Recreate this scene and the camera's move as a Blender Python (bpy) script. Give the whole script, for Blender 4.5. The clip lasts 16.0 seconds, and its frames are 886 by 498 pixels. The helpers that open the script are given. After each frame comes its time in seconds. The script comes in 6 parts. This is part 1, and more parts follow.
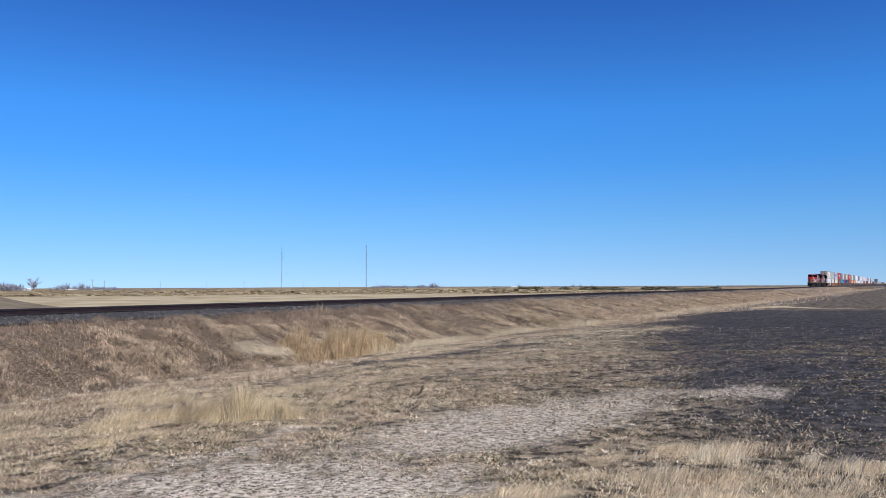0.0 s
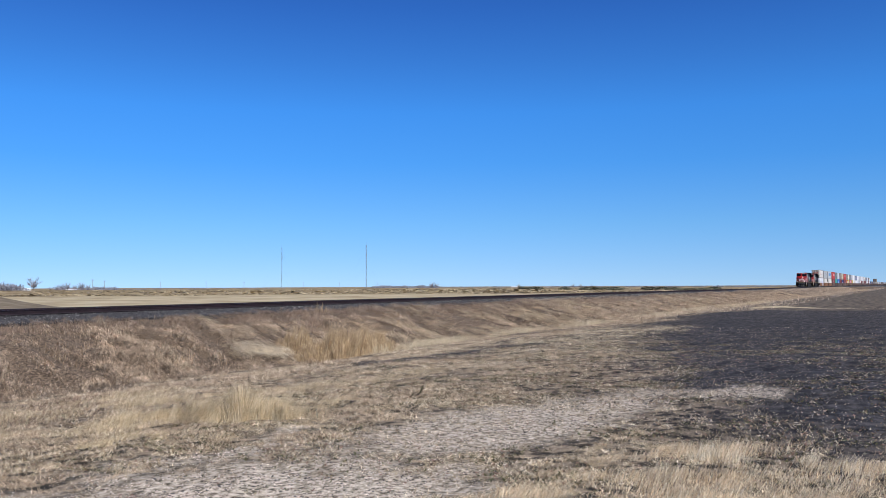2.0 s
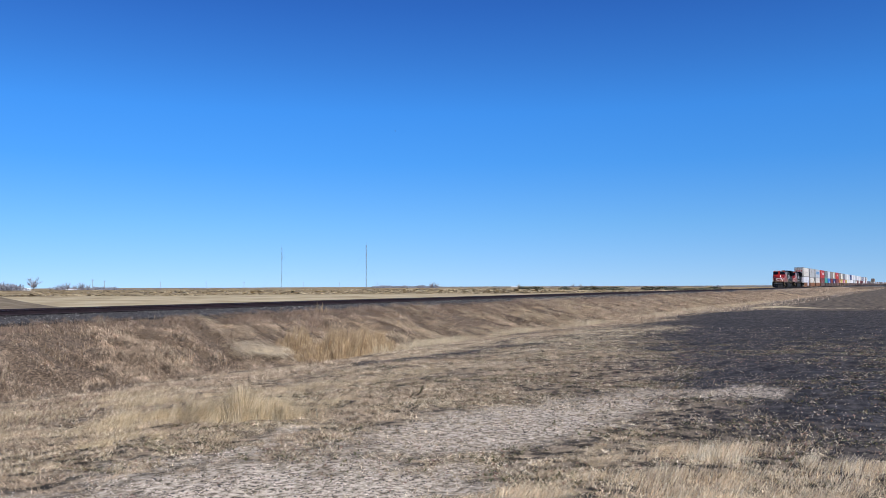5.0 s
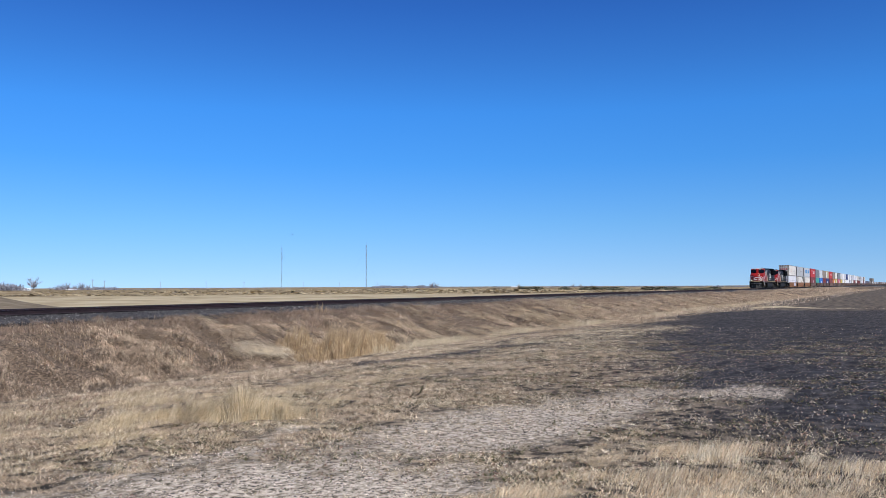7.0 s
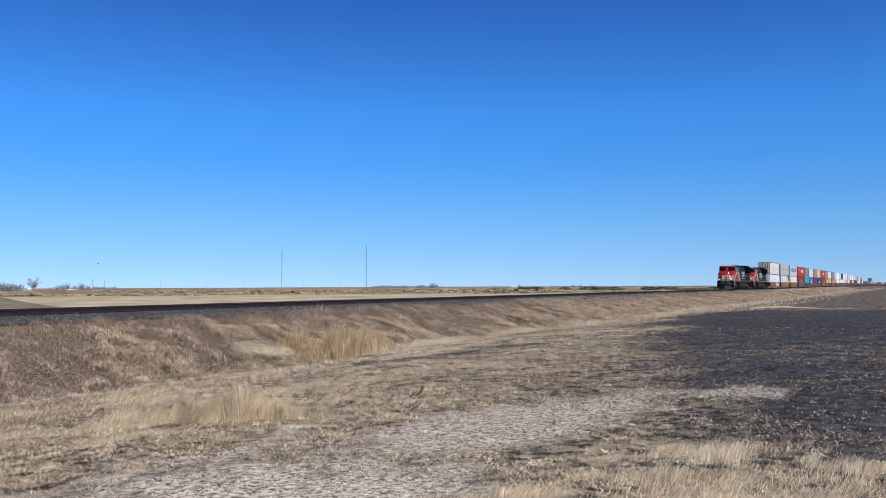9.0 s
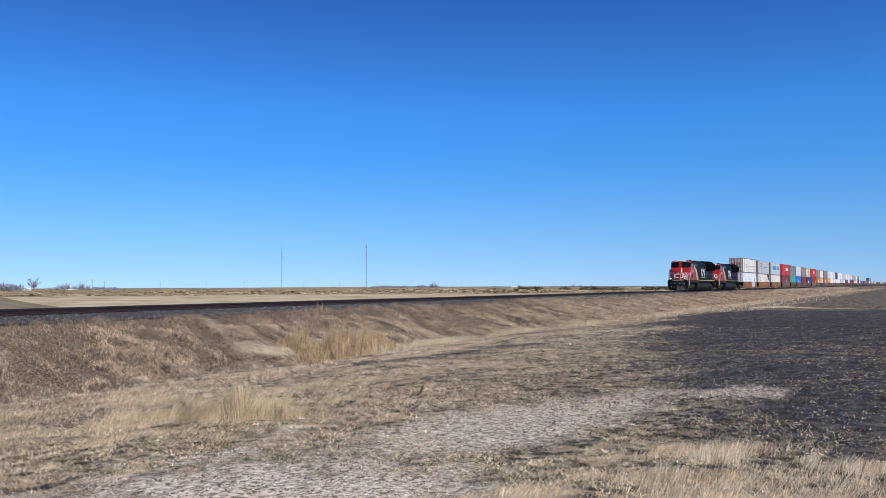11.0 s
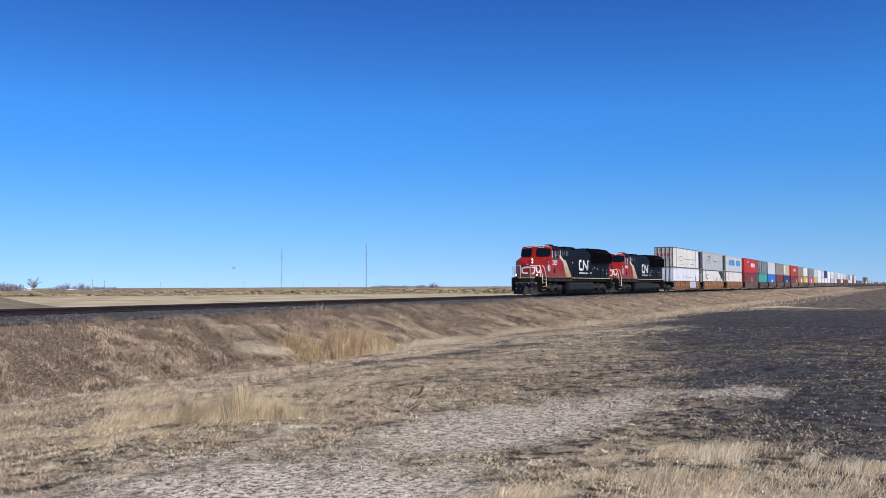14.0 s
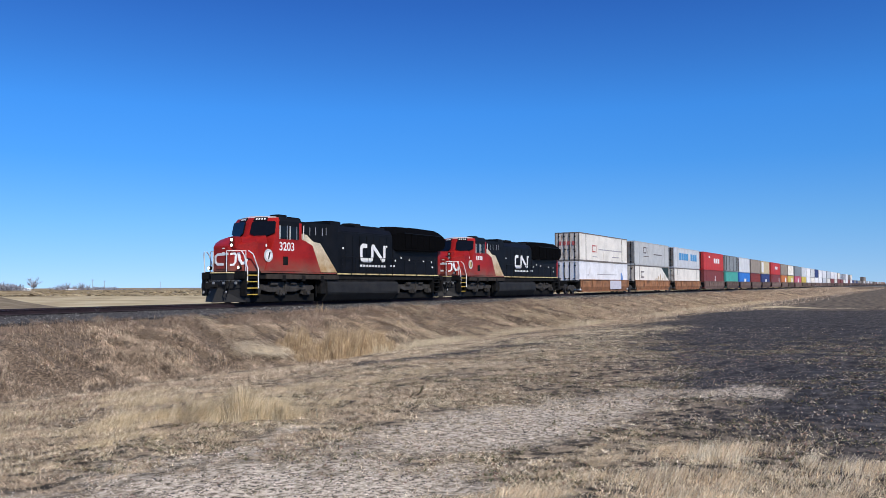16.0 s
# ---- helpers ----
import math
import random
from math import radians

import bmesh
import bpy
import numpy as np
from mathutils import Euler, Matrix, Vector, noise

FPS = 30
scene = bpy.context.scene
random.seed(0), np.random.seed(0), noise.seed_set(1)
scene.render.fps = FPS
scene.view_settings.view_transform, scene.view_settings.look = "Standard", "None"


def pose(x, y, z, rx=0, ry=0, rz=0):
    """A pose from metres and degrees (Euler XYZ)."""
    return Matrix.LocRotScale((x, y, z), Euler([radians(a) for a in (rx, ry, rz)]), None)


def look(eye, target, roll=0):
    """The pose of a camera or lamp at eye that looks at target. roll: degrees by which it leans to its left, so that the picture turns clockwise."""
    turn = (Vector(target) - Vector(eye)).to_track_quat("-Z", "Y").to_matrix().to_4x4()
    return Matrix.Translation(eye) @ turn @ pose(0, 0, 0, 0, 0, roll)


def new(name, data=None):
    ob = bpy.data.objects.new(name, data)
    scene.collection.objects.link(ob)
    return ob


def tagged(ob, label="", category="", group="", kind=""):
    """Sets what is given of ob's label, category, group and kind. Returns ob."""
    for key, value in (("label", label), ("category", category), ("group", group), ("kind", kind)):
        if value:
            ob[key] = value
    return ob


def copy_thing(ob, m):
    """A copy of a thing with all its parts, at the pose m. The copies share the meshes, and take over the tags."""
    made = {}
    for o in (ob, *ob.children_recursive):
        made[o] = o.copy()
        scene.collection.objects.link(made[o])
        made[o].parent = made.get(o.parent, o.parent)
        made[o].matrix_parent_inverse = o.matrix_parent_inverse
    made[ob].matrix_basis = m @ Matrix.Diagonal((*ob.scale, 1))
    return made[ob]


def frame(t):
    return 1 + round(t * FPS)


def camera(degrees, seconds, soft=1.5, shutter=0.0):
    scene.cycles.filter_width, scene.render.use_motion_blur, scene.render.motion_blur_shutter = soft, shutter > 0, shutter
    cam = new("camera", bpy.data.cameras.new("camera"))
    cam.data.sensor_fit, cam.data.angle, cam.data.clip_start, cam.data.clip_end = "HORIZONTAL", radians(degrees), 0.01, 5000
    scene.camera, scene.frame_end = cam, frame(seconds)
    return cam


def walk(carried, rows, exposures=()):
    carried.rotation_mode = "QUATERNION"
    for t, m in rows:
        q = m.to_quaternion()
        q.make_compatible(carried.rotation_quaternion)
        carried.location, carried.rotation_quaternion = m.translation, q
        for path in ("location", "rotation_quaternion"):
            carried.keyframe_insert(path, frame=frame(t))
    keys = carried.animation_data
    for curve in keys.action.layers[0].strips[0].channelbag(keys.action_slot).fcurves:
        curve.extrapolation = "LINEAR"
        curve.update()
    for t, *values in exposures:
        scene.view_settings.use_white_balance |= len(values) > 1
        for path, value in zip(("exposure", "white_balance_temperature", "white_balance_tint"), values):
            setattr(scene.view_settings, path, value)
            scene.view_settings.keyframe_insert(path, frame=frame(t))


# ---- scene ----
# The track lies along X with its rail tops at z = 0; the train runs towards -X.
TRACK_Y = 29.9
FRONT_AT_END = 28.9          # x of the leading coupler at 16 s
cam = camera(56.5, 16.0, soft=0.8)
EYE = Vector((0, 0, 0.82))
AIM = EYE + Vector((math.cos(radians(29.43)), math.sin(radians(29.43)), math.tan(radians(2.574)))) * 10
walk(cam, [(0.0, look(EYE, AIM, -0.25)), (16.0, look(EYE, AIM, -0.25))])

# ---- light ----
SUN_AZIMUTH, SUN_HEIGHT = 207, 43      # degrees, from +Y clockwise, and above the horizon
world = bpy.data.worlds.new("sky")
scene.world = world
world.use_nodes = True
wn, wl = world.node_tree.nodes, world.node_tree.links
sky = wn.new("ShaderNodeTexSky")
sky.sky_type, sky.sun_disc = "NISHITA", False
sky.sun_elevation, sky.sun_rotation = radians(SUN_HEIGHT), radians(SUN_AZIMUTH)
sky.altitude, sky.air_density, sky.dust_density, sky.ozone_density = 600, 1.0, 0.0, 3.0
# the clear prairie sky: the horizon's dust band left out, the blue deepened upwards as the film shows it
where, lift, parts_ = wn.new("ShaderNodeTexCoord"), wn.new("ShaderNodeMapping"), wn.new("ShaderNodeSeparateXYZ")
lift.inputs["Location"].default_value, lift.inputs["Scale"].default_value = (0, 0, 0.08), (1, 1, 0.95)
wl.new(where.outputs["Generated"], lift.inputs["Vector"])
wl.new(lift.outputs[0], sky.inputs["Vector"])
wl.new(where.outputs["Generated"], parts_.inputs[0])
grade = wn.new("ShaderNodeValToRGB")
stops = [(0.0, (0.76, 0.87, 1.07)), (0.073, (0.54, 0.895, 1.19)), (0.147, (0.33, 0.86, 1.38)), (0.206, (0.287, 0.866, 1.49)), (0.262, (0.253, 0.724, 1.33)), (0.327, (0.206, 0.576, 1.20)), (0.7, (0.20, 0.42, 0.85))]
while len(grade.color_ramp.elements) < len(stops):
    grade.color_ramp.elements.new(0.5)
for stop, (p, c) in zip(grade.color_ramp.elements, stops):
    stop.position, stop.color = p, (c[0] / 1.5, c[1] / 1.5, c[2] / 1.5, 1)
wl.new(parts_.outputs["Z"], grade.inputs[0])
tint = wn.new("ShaderNodeMix")
tint.data_type, tint.blend_type = "RGBA", "MULTIPLY"
tint.inputs[0].default_value = 1.0
wl.new(sky.outputs[0], tint.inputs[6])
wl.new(grade.outputs[0], tint.inputs[7])
wl.new(tint.outputs[2], wn["Background"].inputs["Color"])
wn["Background"].inputs["Strength"].default_value = 0.172
sun = new("sun", bpy.data.lights.new("sun", "SUN"))
sun.data.energy, sun.data.angle, sun.data.color = 4.5, radians(0.5), (1.0, 0.95, 0.88)
sun_way = Vector((math.sin(radians(SUN_AZIMUTH)) * math.cos(radians(SUN_HEIGHT)), math.cos(radians(SUN_AZIMUTH)) * math.cos(radians(SUN_HEIGHT)), math.sin(radians(SUN_HEIGHT))))
sun.matrix_basis = look(sun_way * 50, (0, 0, 0))
scene.view_settings.exposure = 0.0


# ---- materials ----
def material(name, colours, rough=0.7, metal=0.0, scale=6.0, bump=0.15, fine=60.0, stretch=(1, 1, 1), island=0.0, per_object=0.0, spec=0.4):
    """Two scales of noise mix the given colours; island and per_object vary the value."""
    m = bpy.data.materials.new(name)
    m.use_nodes = True
    n, l = m.node_tree.nodes, m.node_tree.links
    b = n["Principled BSDF"]
    b.inputs["Roughness"].default_value, b.inputs["Metallic"].default_value = rough, metal
    b.inputs["Specular IOR Level"].default_value = spec
    co, mp = n.new("ShaderNodeTexCoord"), n.new("ShaderNodeMapping")
    mp.inputs["Scale"].default_value = stretch
    l.new(co.outputs["Object"], mp.inputs["Vector"])
    big, small = n.new("ShaderNodeTexNoise"), n.new("ShaderNodeTexNoise")
    big.inputs["Scale"].default_value, big.inputs["Detail"].default_value = scale, 5
    small.inputs["Scale"].default_value, small.inputs["Detail"].default_value = fine, 3
    for x in (big, small):
        l.new(mp.outputs[0], x.inputs["Vector"])
    add = n.new("ShaderNodeMath")
    add.operation = "MULTIPLY_ADD"
    l.new(small.outputs["Fac"], add.inputs[0])
    add.inputs[1].default_value = 0.5
    l.new(big.outputs["Fac"], add.inputs[2])
    ramp = n.new("ShaderNodeValToRGB")
    e = ramp.color_ramp.elements
    e[0].position, e[1].position = 0.52, 0.98
    e[0].color, e[1].color = (*colours[0], 1), (*colours[-1], 1)
    for i, c in enumerate(colours[1:-1]):
        e.new(0.52 + 0.46 * (i + 1) / (len(colours) - 1)).color = (*c, 1)
    l.new(add.outputs[0], ramp.inputs[0])
    out = ramp.outputs[0]
    for amount, node, socket in ((island, "ShaderNodeNewGeometry", "Random Per Island"), (per_object, "ShaderNodeObjectInfo", "Random")):
        if amount:
            g, mr, hs = n.new(node), n.new("ShaderNodeMapRange"), n.new("ShaderNodeHueSaturation")
            mr.inputs["To Min"].default_value, mr.inputs["To Max"].default_value = 1 - amount, 1 + amount
            l.new(g.outputs[socket], mr.inputs["Value"])
            l.new(mr.outputs[0], hs.inputs["Value"])
            l.new(out, hs.inputs["Color"])
            out = hs.outputs[0]
    l.new(out, b.inputs["Base Color"])
    if bump:
        bp = n.new("ShaderNodeBump")
        bp.inputs["Strength"].default_value, bp.inputs["Distance"].default_value = bump, 0.02
        l.new(add.outputs[0], bp.inputs["Height"])
        l.new(bp.outputs[0], b.inputs["Normal"])
    return m


def shades(c, spread=0.2):
    return [tuple(v * (1 - spread) for v in c), c, tuple(min(1, v * (1 + spread)) for v in c)]


def plain(name, c, rough=0.5, spread=0.15, **kw):
    return material(name, shades(c, spread), rough, **kw)


RED = plain("red enamel", (0.305, 0.0125, 0.009), 0.42, 0.3, scale=0.8, fine=14, bump=0.02, spec=0.25)
BLACK = plain("black enamel", (0.006, 0.0065, 0.008), 0.5, 0.4, scale=1.5, fine=18, bump=0.03, spec=0.12)
CREAM = plain("dusty white stripe", (0.62, 0.53, 0.38), 0.55, 0.25, scale=1.5, fine=12, bump=0.02)
WHITE = plain("white enamel", (0.78, 0.77, 0.74), 0.5, 0.06, bump=0.02)
YELLOW = plain("grimy yellow enamel", (0.48, 0.32, 0.05), 0.6, 0.35, bump=0.02)
REFLECTIVE = plain("dull yellow reflective strip", (0.56, 0.43, 0.20), 0.6, 0.45, scale=3, bump=0.02)
GRIME = plain("road grimed steel", (0.008, 0.0075, 0.007), 0.85, 0.6, scale=3, fine=30, spec=0.2)
TRUCK = plain("dusty grey cast steel", (0.036, 0.032, 0.028), 0.85, 0.5, scale=4, fine=30)
TANKPAINT = plain("dusty dark tank paint", (0.0115, 0.012, 0.0125), 0.75, 0.5, scale=1.5, fine=20, bump=0.05)
WHEELSTEEL = plain("wheel steel", (0.035, 0.031, 0.03), 0.6, 0.4, metal=0.2)
GLASS = plain("dark cab glass", (0.006, 0.007, 0.009), 0.12, 0.1, bump=0.0, spec=0.22)
# the red roof's bright sky reflection is put into this pale colour
ROOFSHEEN = plain("roof paint with sky sheen", (0.60, 0.50, 0.47), 0.35, 0.15, bump=0.02)
GRILLE = plain("dark radiator mesh", (0.0022, 0.0022, 0.0026), 0.95, 0.4, scale=8, spec=0.04)
DUSTYSILL = plain("dust caked steel", (0.032, 0.025, 0.019), 0.9, 0.45, scale=2.5, fine=20)
PLOUGH = plain("scuffed black plough", (0.006, 0.0058, 0.0058), 0.7, 0.5, scale=2.0, fine=25)
RAILRUST = plain("rusted rail", (0.019, 0.010, 0.013), 0.9, 0.4, scale=4, fine=60)
RAILHEAD = plain("polished rail head", (0.12, 0.11, 0.12), 0.35, 0.2, metal=0.8, scale=3, bump=0.02)
TIE = plain("creosoted timber", (0.022, 0.018, 0.016), 0.9, 0.4, scale=5, fine=40, stretch=(6, 1, 6), per_object=0.3)
BALLAST = plain("crushed grey stone", (0.038, 0.036, 0.034), 0.9, 0.6, scale=8, fine=40, island=0.5)
WELLRUST = plain("faded rust brown car paint", (0.27, 0.122, 0.055), 0.8, 0.45, scale=1.2, fine=12, per_object=0.2)
WELLDULL = plain("grimy grey brown car paint", (0.15, 0.10, 0.08), 0.85, 0.5, scale=1.2, fine=12, per_object=0.35)
GALVANISED = plain("galvanised steel", (0.35, 0.36, 0.37), 0.5, 0.2, metal=0.5)


def stained(m, colour, amount, size, lo=0.48, hi=0.66, rise=None):
    """Streaks and blots of another colour over a paint; size is the noise's scale on x, y and z, rise the heights between which thrown-up dust thins out."""
    n, l = m.node_tree.nodes, m.node_tree.links
    base = n["Principled BSDF"].inputs["Base Color"]
    co, who, shift = n.new("ShaderNodeTexCoord"), n.new("ShaderNodeObjectInfo"), n.new("ShaderNodeVectorMath")
    grow, t, mr, mix = n.new("ShaderNodeVectorMath"), n.new("ShaderNodeTexNoise"), n.new("ShaderNodeMapRange"), n.new("ShaderNodeMix")
    shift.operation, grow.operation, mix.data_type = "MULTIPLY_ADD", "MULTIPLY", "RGBA"
    shift.inputs[1].default_value, grow.inputs[1].default_value = (37, 23, 11), size
    l.new(who.outputs["Random"], shift.inputs[0])
    l.new(co.outputs["Object"], grow.inputs[0])
    l.new(grow.outputs[0], shift.inputs[2])
    t.inputs["Scale"].default_value, t.inputs["Detail"].default_value, t.inputs["Roughness"].default_value = 1.0, 5, 0.65
    l.new(shift.outputs[0], t.inputs["Vector"])
    mr.inputs["From Min"].default_value, mr.inputs["From Max"].default_value, mr.inputs["To Max"].default_value = lo, hi, amount
    l.new(t.outputs["Fac"], mr.inputs[0])
    fac = mr.outputs[0]
    if rise:
        xyz, up, times = n.new("ShaderNodeSeparateXYZ"), n.new("ShaderNodeMapRange"), n.new("ShaderNodeMath")
        up.inputs["From Min"].default_value, up.inputs["From Max"].default_value = rise[1], rise[0]
        times.operation = "MULTIPLY"
        l.new(co.outputs["Object"], xyz.inputs[0])
        l.new(xyz.outputs[2], up.inputs[0])
        l.new(fac, times.inputs[0])
        l.new(up.outputs[0], times.inputs[1])
        fac = times.outputs[0]
    old = base.links[0].from_socket
    l.new(fac, mix.inputs[0])
    l.new(old, mix.inputs[6])
    mix.inputs[7].default_value = (*colour, 1)
    l.new(mix.outputs[2], base)
    return m


stained(RED, (0.17, 0.10, 0.065), 0.85, (0.9, 0.9, 1.6), 0.25, 0.58, (1.5, 2.4))
stained(CREAM, (0.36, 0.21, 0.07), 0.9, (1.1, 1.1, 1.2), 0.20, 0.55, (1.9, 3.2))
stained(WELLRUST, (0.10, 0.052, 0.035), 0.6, (0.5, 0.5, 1.6), 0.48, 0.70)
stained(WELLRUST, (0.42, 0.24, 0.12), 0.6, (0.35, 0.35, 1.4), 0.54, 0.72)
stained(TANKPAINT, (0.03, 0.027, 0.024), 0.6, (0.8, 0.8, 1.5), 0.45, 0.7)
stained(BLACK, (0.012, 0.011, 0.010), 0.6, (0.7, 0.7, 0.5), 0.48, 0.75)
BIRDGREY = plain("dark plumage", (0.05, 0.045, 0.04), 0.8, 0.3)


def boxes_of(bm, *spans, bevel=0.0):
    """Adds boxes; a span is x0, x1, y0, y1, z0, z1."""
    for x0, x1, y0, y1, z0, z1 in spans:
        r = bmesh.ops.create_cube(bm, size=1, matrix=Matrix.Translation(((x0 + x1) / 2, (y0 + y1) / 2, (z0 + z1) / 2)) @ Matrix.Diagonal((abs(x1 - x0), abs(y1 - y0), abs(z1 - z0), 1)))
        if bevel:
            edges = {e for v in r["verts"] for e in v.link_edges}
            bmesh.ops.bevel(bm, geom=list(edges), offset=bevel, segments=2, affect="EDGES", clamp_overlap=True)
    return bm


def box(*spans, bevel=0.0):
    return boxes_of(bmesh.new(), *spans, bevel=bevel)


def rod(bm, a, b, r, seg=8, r2=None):
    """A round bar from a to b."""
    a, b = Vector(a), Vector(b)
    turn = (b - a).to_track_quat("Z", "Y").to_matrix().to_4x4()
    bmesh.ops.create_cone(bm, cap_ends=True, segments=seg, radius1=r, radius2=r if r2 is None else r2, depth=(b - a).length, matrix=Matrix.Translation((a + b) / 2) @ turn)
    return bm


def prism(bm, outline, axis, lo, hi, bevel=0.0):
    """Extrudes an outline along an axis: y takes (x, z) pairs, x takes (y, z) pairs, z takes (x, y) pairs."""
    put = {"y": lambda p, d: (p[0], d, p[1]), "x": lambda p, d: (d, p[0], p[1]), "z": lambda p, d: (p[0], p[1], d)}[axis]
    a = [bm.verts.new(put(p, lo)) for p in outline]
    b = [bm.verts.new(put(p, hi)) for p in outline]
    faces = [bm.faces.new(a), bm.faces.new(b[::-1])]
    for i in range(len(a)):
        j = (i + 1) % len(a)
        faces.append(bm.faces.new((a[j], a[i], b[i], b[j])))
    bmesh.ops.recalc_face_normals(bm, faces=faces)
    if bevel:
        bmesh.ops.bevel(bm, geom=list({e for f in faces for e in f.edges}), offset=bevel, segments=2, affect="EDGES", clamp_overlap=True)
    return bm


def hull(bm, rings):
    """Joins rings of equally many points into a closed skin."""
    rows = [[bm.verts.new(p) for p in r] for r in rings]
    k = len(rows[0])
    faces = [bm.faces.new(rows[0][::-1]), bm.faces.new(rows[-1])]
    for a, b in zip(rows, rows[1:]):
        for i in range(k):
            j = (i + 1) % k
            faces.append(bm.faces.new((a[i], a[j], b[j], b[i])))
    bmesh.ops.recalc_face_normals(bm, faces=faces)
    return bm


def ribbon(bm, path, wide, put, lo, hi):
    """A bent band of even width along a path; put(a, b, h) places a point of it at the height h."""
    path = [Vector(p) for p in path]
    edges = []
    for k, p in enumerate(path):
        a = (p - path[k - 1]).normalized() if k else (path[1] - p).normalized()
        b = (path[k + 1] - p).normalized() if k + 1 < len(path) else a
        side = Vector((-(a + b).y, (a + b).x)).normalized()
        reach = wide / 2 / max(0.5, abs(side.dot(Vector((-a.y, a.x)))))
        edges.append((p + side * reach, p - side * reach))
    rows = [[bm.verts.new(put(q.x, q.y, h)) for q, h in ((l, lo), (r, lo), (r, hi), (l, hi))] for l, r in edges]
    faces = [bm.faces.new(rows[0][::-1]), bm.faces.new(rows[-1])]
    for a, b in zip(rows, rows[1:]):
        for i in range(4):
            j = (i + 1) % 4
            faces.append(bm.faces.new((a[i], a[j], b[j], b[i])))
    bmesh.ops.recalc_face_normals(bm, faces=faces)
    return bm


def mesh_of(name, bm, mat, smooth=True):
    me = bpy.data.meshes.new(name)
    bm.to_mesh(me)
    bm.free()
    for m in (mat if isinstance(mat, (list, tuple)) else [mat]):
        me.materials.append(m)
    if smooth and len(me.polygons):
        me.shade_smooth()
        me.set_sharp_from_angle(angle=radians(32))
    return me


def part(name, bm, mat, parent=None, label="", place=None):
    ob = new(name, mesh_of(name, bm, mat) if isinstance(bm, bmesh.types.BMesh) else bm)
    ob.parent = parent
    if place is not None:
        ob.matrix_basis = place
    return tagged(ob, label)


def soup(name, verts, faces_n, loops, mat):
    """A mesh straight from arrays: vertices, corners a face, corner indices."""
    me = bpy.data.meshes.new(name)
    me.vertices.add(len(verts))
    me.vertices.foreach_set("co", np.asarray(verts, np.float32).ravel())
    loops = np.asarray(loops, np.int32).ravel()
    me.loops.add(len(loops))
    me.loops.foreach_set("vertex_index", loops)
    count = len(loops) // faces_n
    me.polygons.add(count)
    me.polygons.foreach_set("loop_start", np.arange(count, dtype=np.int32) * faces_n)
    me.update(calc_edges=True)
    me.materials.append(mat)
    return me


# ---- ground ----
LEVEL_Y = [-60, -4, 2, 8, 12, 15.5, 19, 22.5, 26.3, 27.3, 32.5, 33.5, 38, 45, 70, 200]
LEVEL_Z = [-0.6, -0.68, -0.72, -0.86, -1.12, -1.52, -1.84, -1.18, -0.42, -0.40, -0.40, -0.45, -1.2, -1.3, -1.2, -1.2]


def lattice(i, j, seed):
    v = np.sin(i * 127.1 + j * 311.7 + seed * 74.7) * 43758.5453
    return v - np.floor(v)


def ripple(x, y, size, seed):
    """Smooth noise between -1 and 1 with lumps of the given size."""
    x, y = np.asarray(x, float) / size, np.asarray(y, float) / size
    i, j = np.floor(x), np.floor(y)
    u, v = x - i, y - j
    u, v = u * u * (3 - 2 * u), v * v * (3 - 2 * v)
    a, b, c, d = lattice(i, j, seed), lattice(i + 1, j, seed), lattice(i, j + 1, seed), lattice(i + 1, j + 1, seed)
    return 2 * (a + (b - a) * u + (c - a) * v + (a - b - c + d) * u * v) - 1


def smooth(lo, hi, v):
    t = np.clip((v - lo) / (hi - lo), 0, 1)
    return t * t * (3 - 2 * t)


def height(x, y):
    z = np.interp(y, LEVEL_Y, LEVEL_Z)
    rough = np.where(np.abs(y - TRACK_Y) < 3.2, 0.0, 1.0)
    z = z + rough * (0.09 * ripple(x, y, 4.5, 1) + 0.035 * ripple(x, y, 1.1, 2) + 0.02 * ripple(x, y, 0.45, 3))
    # heaped folds of lodged grass on the embankment
    down, cross = -0.39 * x - 0.92 * y, 0.92 * x - 0.39 * y
    z = z + 0.21 * np.exp(-((y - 22.4) / 2.6) ** 2) * (ripple(0.45 * down, cross, 1.5, 6) + 0.6 * ripple(x, y, 0.8, 7))
    # a low rise of pasture in front of the horizon beyond the line
    away = np.hypot(x, y)
    z = z + 1.2 * smooth(215, 320, away) * (0.6 + 0.4 * ripple(x, y, 160, 5)) * smooth(60, 160, y)
    # a grassed road bank beyond the line
    bank = np.exp(-((x - 38) / 8) ** 2) * np.exp(-((y - 71) / 7) ** 2)
    z = z - 2.6 * smooth(380, 1500, away)
    return z + 2.3 * bank


def in_gravel(x, y):
    """1 on the gravel of the pull-in, with a ragged, patchy edge."""
    n = 0.6 * ripple(x, y, 1.3, 11) + 0.5 * ripple(x, y, 0.45, 12) + 0.3 * ripple(x, y, 0.2, 13)
    near = smooth(6.5, 5.2, y - 0.05 * x + 0.9 * n) * smooth(7.3, 5.9, x + 1.3 * n) * smooth(2.4, 3.6, y + n)
    core = np.exp(-(((x - 9.8) / 2.8) ** 2 + ((y - 4.1 + 0.25 * (x - 9.5)) / 1.0) ** 2))
    lobe = smooth(0.15, 0.75, core + 0.6 * n) * smooth(0.05, 0.35, core)
    wisp = smooth(0.4, 0.9, np.exp(-(((x - 12.4) / 1.0) ** 2 + ((y - 2.1) / 1.1) ** 2)) + 0.55 * n)
    return np.clip(np.maximum(near, np.maximum(0.8 * lobe, 0.6 * wisp)), 0, 1)


